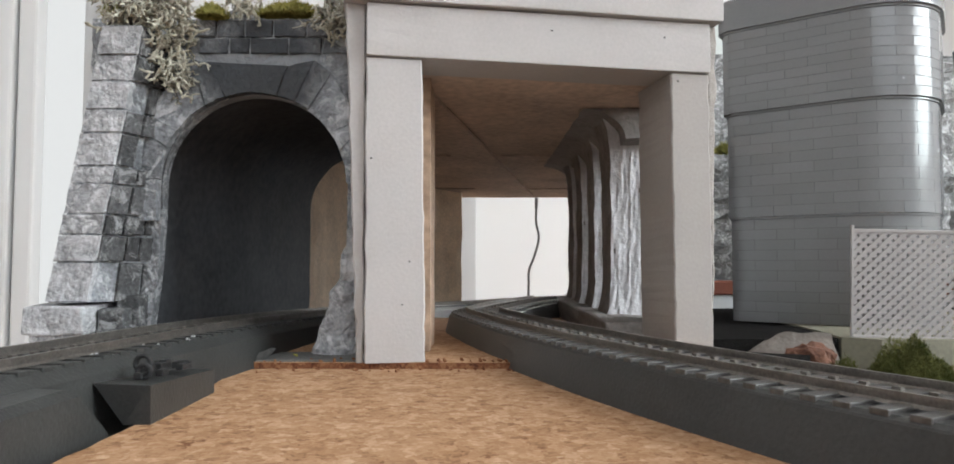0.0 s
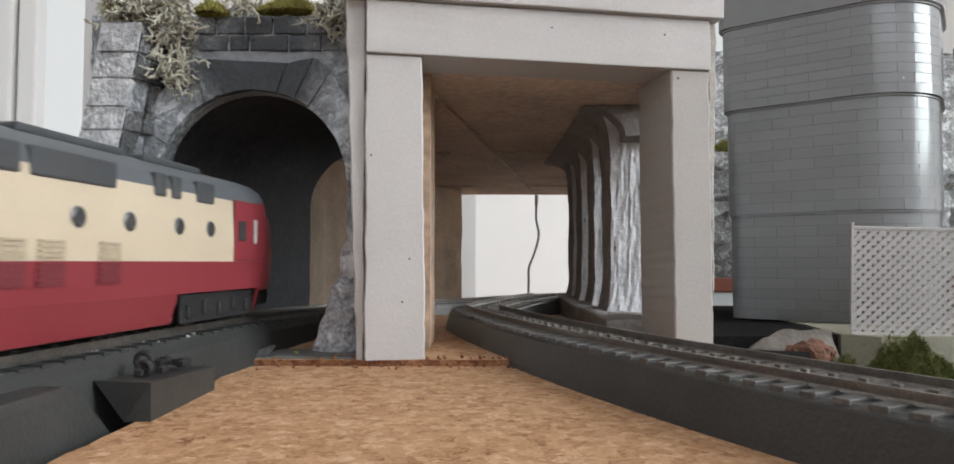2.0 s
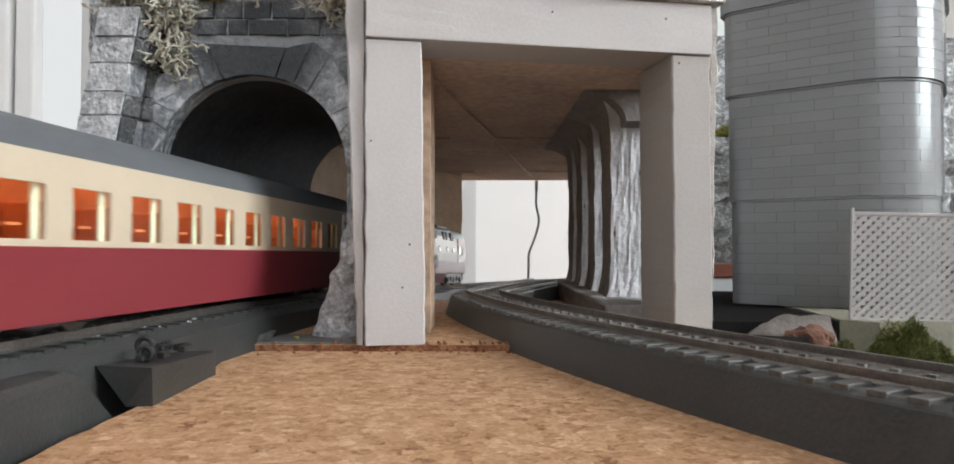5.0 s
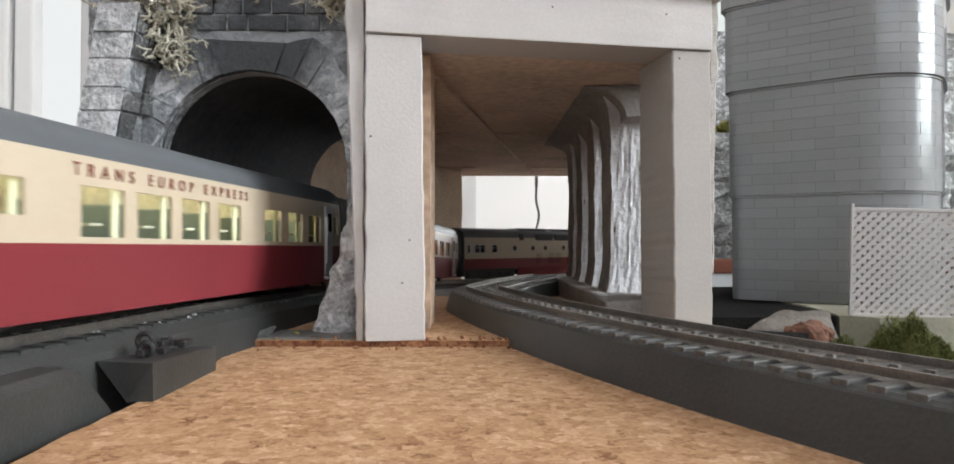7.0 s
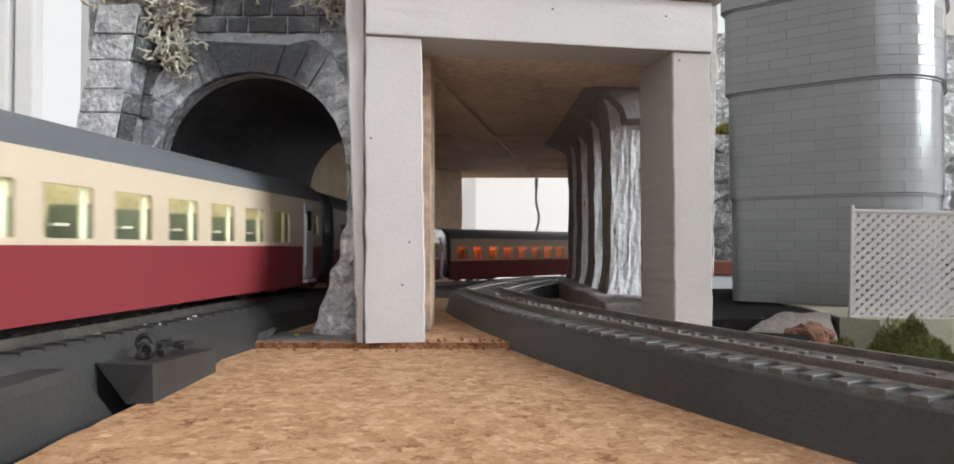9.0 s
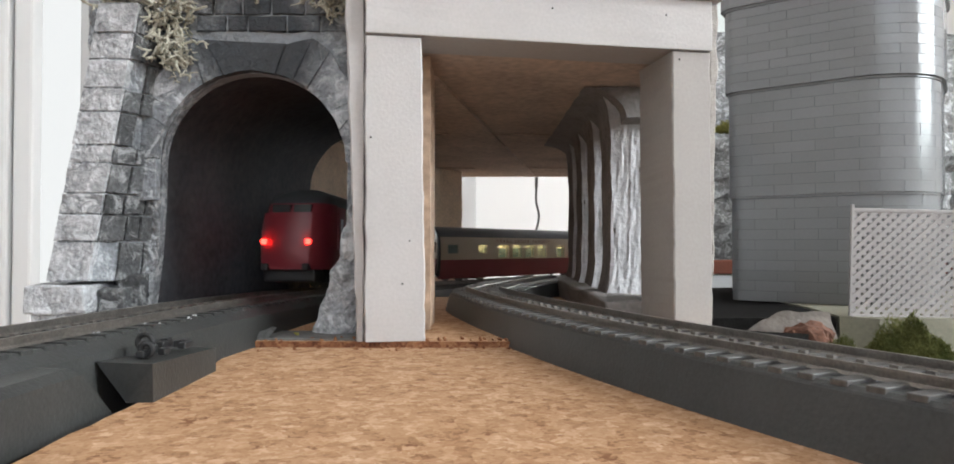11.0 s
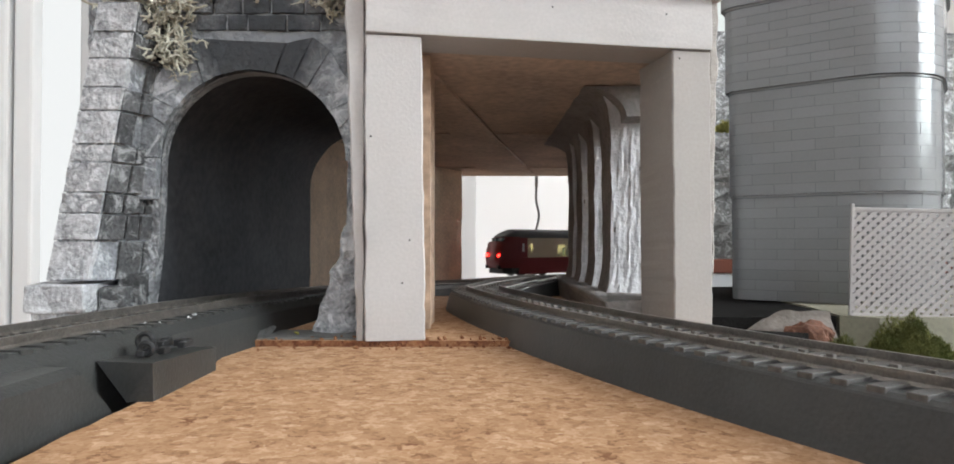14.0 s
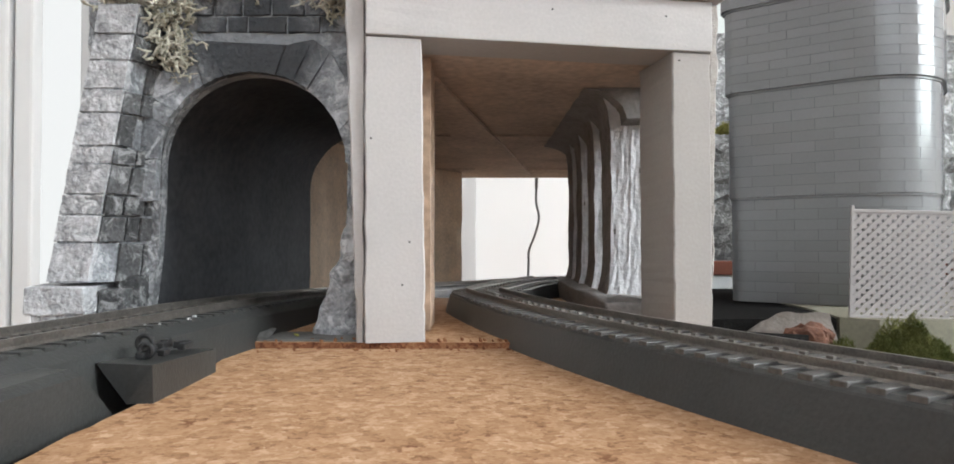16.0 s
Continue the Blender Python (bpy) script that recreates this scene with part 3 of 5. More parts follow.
# ring of arch stones, uneven in width, with a broad keystone
cuts = [0.20, 0.262, 0.318, 0.352, 0.415, 0.452, 0.540, 0.572, 0.60, 0.655, 0.69, 0.745]
joints = []
for k, u in enumerate(cuts):
    x, z = mouth(u)
    deep = 0.0155 + 0.0035 * math.sin(k * 1.9)
    n_ = Vector((x - CX, max(z - ZR, -0.002))).normalized()
    lean = 0.22 * math.sin(k * 2.7)
    o = Vector((n_.x - lean * n_.y, n_.y + lean * n_.x)).normalized() * deep
    joints.append((x, z, min(x + o.x, -0.0445), min(z + o.y, 0.1174)))
for k, (p, q) in enumerate(zip(joints, joints[1:])):
    under = [mouth(cuts[k + 1] + (cuts[k] - cuts[k + 1]) * i / 6) for i in range(7)]
    face = [(p[0], PY - 0.001, p[1]), (p[2], PY - 0.001, p[3]), (q[2], PY - 0.001, q[3])] + [(x, PY - 0.001, z) for x, z in under[:-1]]
    part("arch_stone", stone_block(face, 0.004, 40 + k, 0.0002, 0.0006), STONE, tp)
# courses over the arch
for row, (z0, z1, xs) in enumerate(((0.1178, 0.1240, (-0.108, -0.096, -0.088, -0.073, -0.060, -0.049)), (0.1244, 0.1312, (-0.112, -0.101, -0.090, -0.079, -0.066, -0.055, -0.046)))):
    for k, (x0, x1) in enumerate(zip(xs, xs[1:])):
        part("course_stone", stone_block([(x0, PY - 0.001, z0), (x1 - 0.0004, PY - 0.001, z0), (x1 - 0.0004, PY - 0.001, z1), (x0, PY - 0.001, z1)], 0.003, 70 + row * 9 + k, 0.0001), STONE, tp)
# battered buttress: a core, face stones in courses, a flank of smaller stones and a two-course foot
FB = [(-0.1548, -0.1394, 0.0225), (-0.1366, -0.1218, 0.1235)]


def batter(z):
    u = (z - FB[0][2]) / (FB[1][2] - FB[0][2])
    return FB[0][0] + (FB[1][0] - FB[0][0]) * u, FB[0][1] + (FB[1][1] - FB[0][1]) * u


def flank(z):
    return -0.1258 + 0.0085 * (z - 0.0225) / 0.1


(l0, r0), (l1, r1) = batter(0.0225), batter(0.1235)
part("buttress_core", loft([[(l0 + 0.001, 0.2455, 0.0225), (r0 - 0.001, 0.2455, 0.0225), (flank(0.0225), 0.2655, 0.0225), (l0 + 0.001, 0.272, 0.0225)],
                            [(l1 + 0.001, 0.2455, 0.1235), (r1 - 0.001, 0.2455, 0.1235), (flank(0.1235), 0.2655, 0.1235), (l1 + 0.001, 0.272, 0.1235)]]), STONE, tp)
zs = [0.0227, 0.0372, 0.0470, 0.0545, 0.0655, 0.0720, 0.0840, 0.0925, 0.1030, 0.1125, 0.1235]
for k, (z0, z1) in enumerate(zip(zs, zs[1:])):
    (a0, b0), (a1, b1) = batter(z0), batter(z1 - 0.0003)
    part("buttress_stone", stone_block([(a0, 0.2450, z0), (b0, 0.2450, z0), (b1, 0.2450, z1 - 0.0003), (a1, 0.2450, z1 - 0.0003)], 0.012, 100 + k, 0.00012 * ((k * 3) % 4 - 1), 0.00012), PALE_STONE, tp)
    n = 3
    for j in range(n):
        if (k * 5 + j * 3) % 7 == 0:
            continue
        v0, v1 = j / n + 0.05 * ((k + j) % 3) * (j > 0), (j + 1) / n + 0.05 * ((k + j + 1) % 3) * (j < n - 1) - 0.01
        q = []
        for z, v in ((z0, v0), (z0, v1), (z1 - 0.0004, v1), (z1 - 0.0004, v0)):
            b = batter(z)[1]
            q.append((b + (flank(z) - b) * v - 0.0001, 0.2457 + (0.2655 - 0.2457) * v - 0.0001, z))
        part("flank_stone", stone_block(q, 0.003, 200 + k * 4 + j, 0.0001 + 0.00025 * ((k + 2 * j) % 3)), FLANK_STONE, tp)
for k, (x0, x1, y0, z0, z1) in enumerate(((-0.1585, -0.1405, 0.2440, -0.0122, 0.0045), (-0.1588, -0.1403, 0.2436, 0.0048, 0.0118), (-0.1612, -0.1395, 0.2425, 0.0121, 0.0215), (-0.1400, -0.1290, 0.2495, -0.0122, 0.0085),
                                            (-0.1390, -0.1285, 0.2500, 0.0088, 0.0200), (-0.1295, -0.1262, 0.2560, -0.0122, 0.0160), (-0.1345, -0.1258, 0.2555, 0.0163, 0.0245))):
    # feet under the flank repeat its painted-in shade
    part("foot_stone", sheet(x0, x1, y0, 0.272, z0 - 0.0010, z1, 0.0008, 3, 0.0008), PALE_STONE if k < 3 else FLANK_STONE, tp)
# rough rock toe at the right jamb
rings = []
for i in range(40):
    u = i / 39
    z = -0.0005 + 0.066 * u
    half = 0.0008 + 0.0095 * (1 - u) ** 1.7
    ring = []
    for j in range(30):
        a = 2 * math.pi * j / 30
        q = Vector((-0.0462 - half * 0.75 + half * math.cos(a), 0.2605 + (half * 0.55 + 0.001) * math.sin(a), z))
        q += noise.noise_vector(q * 220) * 0.0016 + noise.noise_vector(q * 600) * 0.0007
        ring.append((min(q.x, -0.0415), q.y, z))
    rings.append(ring)
part("rock_toe", loft(rings), PALE_STONE, tp)


# tunnel lining: a black arched tube near the mouth, bare plaster further in
def tube_ring(s, grow):
    """Section of the arched tube at s: from the foot of one wall over the crown to the other foot."""
    p, a, z = outer(s)
    left, right = p.x - 0.0330 - grow, -0.0388 + grow
    mid, half, spring = (left + right) / 2, (right - left) / 2, 0.0700
    ring = [(left, p.y, -0.0124 + (spring + 0.0124) * k / 8) for k in range(8)]
    ring += [(mid - half * math.cos(math.pi * k / 20), p.y, spring + (0.0355 + grow) * math.sin(math.pi * k / 20)) for k in range(21)]
    return ring + [(right, p.y, spring - (spring + 0.0124) * k / 8) for k in range(1, 9)]


rings = []
for i in range(25):
    s = -0.200 + 0.165 * i / 24
    inside = [(x + noise.noise(Vector((x * 70, y * 70, z * 70))) * 0.0010, y, z) for x, y, z in tube_ring(s, 0.0)]
    rings.append(inside + tube_ring(s, 0.0025)[::-1])
tagged(smooth(part("wall_tunnel_dark", loft(rings), SOOT), 40), "black painted arched tunnel lining", "tunnel lining", kind="structure")


def lining(name, s0, s1, off, top, material, label):
    rings = []
    for i in range(31):
        p, a, z = outer(s0 + (s1 - s0) * i / 30)
        rt = Vector((math.cos(a), -math.sin(a)))
        ring = []
        for k in range(13):
            w = -0.0124 + (top + 0.0124) * k / 12
            o = off + noise.noise(Vector((p.x * 60, p.y * 60, w * 60))) * 0.0014
            ring.append((p.x + rt.x * o, p.y + rt.y * o, w))
        ring += [(p.x + rt.x * (off - 0.005), p.y + rt.y * (off - 0.005), top), (p.x + rt.x * (off - 0.005), p.y + rt.y * (off - 0.005), -0.0124)]
        rings.append(ring)
    return tagged(part(name, loft(rings), material), label, "wall", kind="structure")


lining("wall_tunnel_bare", -0.0325, 0.226, -0.036, 0.1100, TAN, "bare tan plaster tunnel wall")

# ---------- hill over the tunnel ----------
bm = bmesh.new()
n = 26
vs = {}
for i in range(n + 1):
    for j in range(n + 1):
        x, y = -0.150 + 0.106 * i / n, 0.268 + 0.29 * j / n
        q = Vector((x, y, 0))
        z = 0.1345 + 0.0035 * math.sin(i * 0.55) + noise.noise(q * 90) * 0.004 + noise.noise(q * 260) * 0.0015 + 0.05 * (j / n)
        vs[i, j] = bm.verts.new((x, y, z))
        vs[i, j, 0] = bm.verts.new((x, y, 0.1180))
for i in range(n):
    for j in range(n):
        bm.faces.new((vs[i, j], vs[i + 1, j], vs[i + 1, j + 1], vs[i, j + 1]))
    for j in (0, n):
        bm.faces.new((vs[i, j], vs[i + 1, j], vs[i + 1, j, 0], vs[i, j, 0]))
        bm.faces.new((vs[j, i], vs[j, i + 1], vs[j, i + 1, 0], vs[j, i, 0]))
hill = tagged(part("hillside", bm, ROCK), "grey plaster rock hillside over the tunnel", "hill")


def tuft(name, centre, spread, count, length, material, label, category, seed, up=0.6):
    """A clump of flock: many short, thin, tapering fibres."""
    rng = random.Random(seed)
    verts, faces = [], []
    for _ in range(count):
        a, r = rng.uniform(0, 2 * math.pi), rng.random() ** 0.6
        lump = 0.75 + 0.45 * noise.noise(Vector((math.cos(a) * r * 3 + seed, math.sin(a) * r * 3, seed)))
        base = Vector(centre) + Vector((spread[0] * r * math.cos(a), spread[1] * r * math.sin(a), spread[2] * (1 - r * r) * lump * rng.uniform(0.1, 1)))
        d = Vector((rng.gauss(0, 1), rng.gauss(0, 1), up + abs(rng.gauss(0, 0.8)))).normalized()
        side = d.cross(Vector((rng.gauss(0, 1), rng.gauss(0, 1), rng.gauss(0, 1)))).normalized() * length * 0.085
        up2 = d.cross(side).normalized() * side.length
        tip = base + d * length * rng.uniform(0.5, 1.2)
        k = len(verts)
        verts += [base + side, base - side * 0.5 + up2, base - side * 0.5 - up2, tip]
        faces += [(k, k + 1, k + 3), (k + 1, k + 2, k + 3), (k + 2, k, k + 3)]
    me = bpy.data.meshes.new(name)
    me.from_pydata(verts, [], faces)
    me.materials.append(material)
    return tagged(new(name, me), label, category, kind="stuff")


def lichen(name, centre, spread, strands, seed, droop, label):
    """A tangle of pale branching stalks."""
    rng = random.Random(seed)
    verts, faces = [], []

    def tube(points, r0, r1):
        last = None
        for i, p in enumerate(points):
            d = (points[min(i + 1, len(points) - 1)] - points[max(i - 1, 0)]).normalized()
            e = d.orthogonal().normalized()
            f = d.cross(e)
            r = r0 + (r1 - r0) * i / (len(points) - 1)
            k = len(verts)
            verts.extend(p + (e * math.cos(a) + f * math.sin(a)) * r for a in (0, 1.257, 2.513, 3.77, 5.027))
            if last is not None:
                faces.extend((last + a, last + (a + 1) % 5, k + (a + 1) % 5, k + a) for a in range(5))
            last = k

    for _ in range(strands):
        p = Vector(centre) + Vector((rng.uniform(-1, 1) * spread[0], rng.uniform(-1, 1) * spread[1], rng.uniform(-1, 1) * spread[2]))
        d = Vector((rng.gauss(0, 1), rng.gauss(0, 0.6) - 0.3, rng.gauss(0, 0.8) - droop)).normalized()
        pts = [p]
        for i in range(rng.randint(5, 9)):
            d = (d + Vector((rng.gauss(0, 0.9), rng.gauss(0, 0.6), rng.gauss(0, 0.85) - droop * 0.25))).normalized()
            p = p + d * 0.0014
            pts.append(p)
        r = rng.uniform(0.00040, 0.00085)
        tube(pts, r, r * 0.45)
        for _ in range(3):
            q = rng.choice(pts[2:])
            e = Vector((rng.gauss(0, 1), rng.gauss(0, 1), rng.gauss(0, 1))).normalized()
            tube([q, q + e * 0.0016, q + e * 0.0026 + Vector((rng.gauss(0, 0.0008), 0, rng.gauss(0, 0.0008)))], r * 0.7, r * 0.3)
    me = bpy.data.meshes.new(name)
    me.from_pydata(verts, [], faces)
    me.materials.append(LICHEN)
    for p in me.polygons:
        p.use_smooth = True
    return tagged(new(name, me), label, "lichen", "lichen clumps")


lichen("lichen_clump", (-0.1235, 0.2500, 0.1300), (0.0150, 0.006, 0.0060), 210, 1, 0.1, "pale dry lichen tangle on the portal's shoulder")
lichen("lichen_clump", (-0.1150, 0.2540, 0.1150), (0.0050, 0.003, 0.0120), 75, 2, 0.6, "pale lichen trailing down the portal wall")
lichen("lichen_clump", (-0.0530, 0.2560, 0.1310), (0.0070, 0.004, 0.0050), 80, 3, 0.3, "pale dry lichen tangle beside the gallery portal")
lichen("lichen_clump", (-0.0930, 0.2600, 0.1370), (0.0060, 0.004, 0.0020), 22, 4, 0.1, "thin pale lichen on the crest")
tuft("moss_patch", (-0.0720, 0.262, 0.1330), (0.0135, 0.006, 0.006), 2600, 0.0030, TURF, "olive green turf flock on the crest", "moss", 11)
tuft("moss_patch", (-0.1020, 0.258, 0.1310), (0.0060, 0.005, 0.006), 1100, 0.0030, TURF, "olive green turf flock among the lichen", "moss", 12)
tuft("moss_patch", (-0.1345, 0.250, 0.1290), (0.0050, 0.004, 0.004), 500, 0.0028, TURF, "olive green turf flock on the shoulder", "moss", 13)

# ---------- silos ----------
SC, SH, SA = Vector((0.2120, 0.3985)), 0.0495, radians(-36)
AX, AY = Vector((math.cos(SA), math.sin(SA))), Vector((-math.sin(SA), math.cos(SA)))


def silo_outline(grow, steps=10):
    """Plan of a tier: a square with one tight and three wide corners, from the tight corner on."""
    pts = []
    h = SH + grow
    for (sx, sy, rr, a0) in ((-1, -1, 0.009, 180), (1, -1, 0.037, 270), (1, 1, 0.037, 0), (-1, 1, 0.037, 90)):
        for i in range(steps + 1):
            a = radians(a0 + 90 * i / steps)
            pts.append(AX * (sx * (h - rr) + rr * math.cos(a)) + AY * (sy * (h - rr) + rr * math.sin(a)))
    return pts


def along(pts, d):
    """The place and outward normal at a distance along a closed outline."""
    k = 0
    while True:
        a, b = pts[k % len(pts)], pts[(k + 1) % len(pts)]
        w = (b - a).length
        if d <= w and w > 0:
            t = (b - a) / w
            return a + t * d, Vector((t.y, -t.x))
        d, k = d - w, k + 1


def build_silo(at, label, tiers, with_bricks):
    s = thing("silo", label, "silo", "grey silos")
    for z0, z1, g, courses in tiers:
        pts = silo_outline(g)
        smooth(part("tier", loft([[(p.x, p.y, z0) for p in pts], [(p.x, p.y, z1) for p in pts]]), SILO_JOINT if with_bricks else SILO, s))
        smooth(part("tier_rim", loft([[(p.x, p.y, z1 - 0.0012) for p in silo_outline(g + 0.0007)], [(p.x, p.y, z1 - 0.0001) for p in silo_outline(g + 0.0007)]]), SILO, s))
        if not with_bricks:
            continue
        hh = (z1 - 0.0014 - z0) / courses
        for c in range(courses):
            d = 0.002 + (0.009 if c % 2 else 0.0)
            d -= 0.012
            while d < 0.172:
                d0, d1 = max(d, 0.0005) + 0.00012, d + 0.0205 - 0.00012
                m = 6
                lo, hi = z0 + c * hh + 0.00012, z0 + (c + 1) * hh - 0.00012
                rings = []
                for i in range(m + 1):
                    p, nn = along(pts, d0 + (d1 - d0) * i / m)
                    o = p + nn * 0.00022
                    rings.append([(p.x, p.y, lo), (o.x, o.y, lo), (o.x, o.y, hi), (p.x, p.y, hi)])
                smooth(part("brick", loft(rings), SILO, s), 50)
                d += 0.0205
    s.matrix_world = at
    return s


silo_a = build_silo(pose(SC.x, SC.y, 0), "glossy grey plastic brick silo in stepped tiers", [(0.0045, 0.0625, 0.0, 10), (0.0625, 0.1217, 0.0010, 10), (0.1217, 0.1690, 0.0026, 9)], True)
smooth(part("cap", loft([[(p.x, p.y, z) for p in silo_outline(g)] for z, g in ((0.1690, 0.0045), (0.186, 0.0045), (0.187, 0.003))]), SILO, silo_a))
silo_b = build_silo(pose(0.4050, 0.480, 0), "darker grey plastic silo behind the first", [(0.0045, 0.085, 0.0, 10), (0.085, 0.155, 0.001, 10), (0.155, 0.186, 0.003, 6)], False)

# ---------- silo yard: base block, foam, torn shell, lattice fence ----------
tagged(part("base_block", slab([(0.160, 0.302), (0.172, 0.292), (0.50, 0.292), (0.50, 0.53), (0.215, 0.53), (0.172, 0.405), (0.166, 0.340)], -0.0123, 0.0042, 0.012, 0.0008), BEIGE), "beige painted base block under the silos", "base block")
tagged(part("foam_pad", slab([(0.092, 0.300), (0.125, 0.300), (0.159, 0.3030), (0.165, 0.341), (0.171, 0.406), (0.205, 0.51), (0.150, 0.51), (0.120, 0.425), (0.094, 0.425)], -0.0123, 0.0036, 0.006, 0.001), FOAM), "black foam pad beside the silo base", "foam pad")
tagged(part("foam_wedge", slab([(0.099, 0.262), (0.122, 0.262), (0.137, 0.283), (0.099, 0.2985)], -0.0123, -0.0010, 0.004, 0.0012), FOAM), "black foam offcut beside the torn shell", "foam pad")
rings = []
for i in range(15):
    u = i / 14
    x = 0.1175 + 0.037 * u
    ring = []
    for j in range(12):
        v = j / 11
        top = -0.0075 + (0.0140 + 0.0025 * u) * math.sin(math.pi * (0.15 + 0.8 * u) * 0.75) * 1.05
        q = Vector((x, 0.2985 - 0.010 * (1 - v) ** 1.5 * (0.4 + u), -0.0122 + (min(top, 0.0062) + 0.0122) * v))
        q += noise.noise_vector(q * 160) * 0.0012
        ring.append(q)
    ring += [Vector((x, 0.3000, min(top, 0.0036))), Vector((x, 0.3000, -0.0122))]
    rings.append(ring)
tagged(smooth(part("torn_shell", loft(rings), TORN), 60), "torn whitish paper terrain shell at the base block", "terrain shell")
rings = []
for i in range(13):
    a = math.pi * i / 12
    ring = []
    for j in range(14):
        b = 2 * math.pi * j / 14
        q = Vector((0.1395 + 0.0105 * math.cos(a), 0.2885 + 0.0045 * math.sin(a) * math.sin(b), -0.0035 + 0.0068 * math.sin(a) * math.cos(b)))
        q += noise.noise_vector(q * 260) * 0.0028 + noise.noise_vector(q * 700) * 0.0010
        ring.append(q)
    rings.append(ring)
tagged(part("earth_lump", loft(rings), RUST), "crumbly brown earth in the torn shell", "earth")
tuft("moss_bush", (0.1570, 0.2500, -0.0110), (0.0200, 0.010, 0.0245), 20000, 0.0022, MOSS, "dark green flock bush beside the base block", "bush", 21)
tuft("moss_bush", (0.1395, 0.2620, -0.0110), (0.0100, 0.007, 0.0120), 6000, 0.0020, MOSS, "low green flock tuft beside the base block", "bush", 22)
tagged(part("foam_strip", slab([(0.075, 0.03), (0.40, 0.03), (0.40, 0.2905), (0.098, 0.2990), (0.098, 0.200)], -0.0123, -0.0100, 0.01, 0.001), FOAM), "black foam strip along the track", "foam pad")

fence = thing("lattice_fence", "white plastic diamond lattice fence panel", "fence", m=pose(0.1645, 0.3005, 0.0044, 0, 1.6, -6))
FW, FH, STEP, BAR = 0.095, 0.0470, 0.00290, 0.00084


def clip_bar(c, sign):
    """A diagonal bar of the panel: its two ends on the panel's border."""
    ends = []
    for x, z in ((0, sign * 0 + c), (FW, c + sign * FW)):
        if 0 <= z <= FH:
            ends.append((x, z))
    for z in (0, FH):
        x = (z - c) * sign
        if 0 < x < FW:
            ends.append((x, z))
    return ends[:2]


for sign in (1, -1):
    c = -FW if sign > 0 else 0.0
    lim = FH if sign > 0 else FH + FW
    while c < lim:
        e = clip_bar(c, sign)
        if len(e) == 2 and math.dist(*e) > 0.002:
            (x0, z0), (x1, z1) = e
            d = Vector((x1 - x0, 0, z1 - z0)).normalized()
            w = Vector((-d.z, 0, d.x)) * BAR
            y0, y1 = (0, 0.0006) if sign > 0 else (0.0003, 0.0010)
            ring = lambda x, z: [(x + w.x, y0, z + w.z), (x - w.x, y0, z - w.z), (x - w.x, y1, z - w.z), (x + w.x, y1, z + w.z)]
            part("slat", loft([ring(x0, z0), ring(x1, z1)]), LATTICE, fence)
        c += STEP * math.sqrt(2)
for x0, x1, z0, z1 in ((-0.0008, 0.0006, 0.0, FH + 0.0022), (0, FW, FH - 0.0010, FH + 0.0006), (0, FW, -0.0002, 0.0012)):
    part("frame_bar", sheet(x0, x1, -0.0002, 0.0012, z0, z1, 0.0003), LATTICE, fence)

# ---------- mountain behind, boards and cable ----------
# its left spur and deep back are unseen, added to shade the far train
bm = bmesh.new()
n = 44
vs = {}
for i in range(n + 1):
    for j in range(n + 1):
        u, v = i / n, j / n
        k = min(u / 0.22, 1.0)
        q = Vector((0.104 + 0.022 * k, 0.436 + 0.118 * k, -0.0125 + 0.235 * v)) if u < 0.22 else Vector((0.126 + 0.44 * (u - 0.22) / 0.78, 0.554 + 0.04 * (u - 0.22) / 0.78, -0.0125 + 0.235 * v))
        w = noise.noise_vector(q * 30) * 0.016 + noise.noise_vector(q * 110) * 0.007
        q += Vector((w.x * 0.4, -abs(w.y) * min(1.0, 0.2 + k), w.z * v))
        q.y += 0.02 * v
        vs[i, j] = bm.verts.new(q)
        vs[i, j, 1] = bm.verts.new((q.x + 0.012 * (1 - k), 0.45 + 0.27 * k, q.z))
for i in range(n):
    for j in range(n):
        bm.faces.new((vs[i, j], vs[i + 1, j], vs[i + 1, j + 1], vs[i, j + 1]))
    for j in (0, n):
        bm.faces.new((vs[i, j], vs[i + 1, j], vs[i + 1, j, 1], vs[i, j, 1]))
        bm.faces.new((vs[j, i], vs[j, i + 1], vs[j, i + 1, 1], vs[j, i, 1]))
tagged(part("mountain", bm, ROCK), "snowy grey plaster mountain behind the silos", "mountain")
tuft("moss_patch", (0.2090, 0.5350, 0.124), (0.022, 0.008, 0.012), 1500, 0.006, TURF, "yellow green turf flock on the mountain", "moss", 31)
tagged(part("edge_board", sheet(0.175, 0.60, 0.512, 0.528, 0.0135, 0.0240, 0.001), BRICKRED), "red-brown wooden edge board under the mountain", "board")
tagged(part("fascia_board", sheet(0.175, 0.60, 0.514, 0.526, -0.0124, 0.0133, 0.001), WHITE), "white fascia board under the mountain", "board")
pts = [Vector(p) for p in ((0.0665, 0.760, 0.1108), (0.0662, 0.760, 0.098), (0.0660, 0.760, 0.083), (0.0690, 0.760, 0.066), (0.0640, 0.760, 0.046), (0.0578, 0.760, 0.030), (0.0575, 0.760, 0.016), (0.0570, 0.760, 0.0), (0.0570, 0.760, -0.0122))]
rings = []
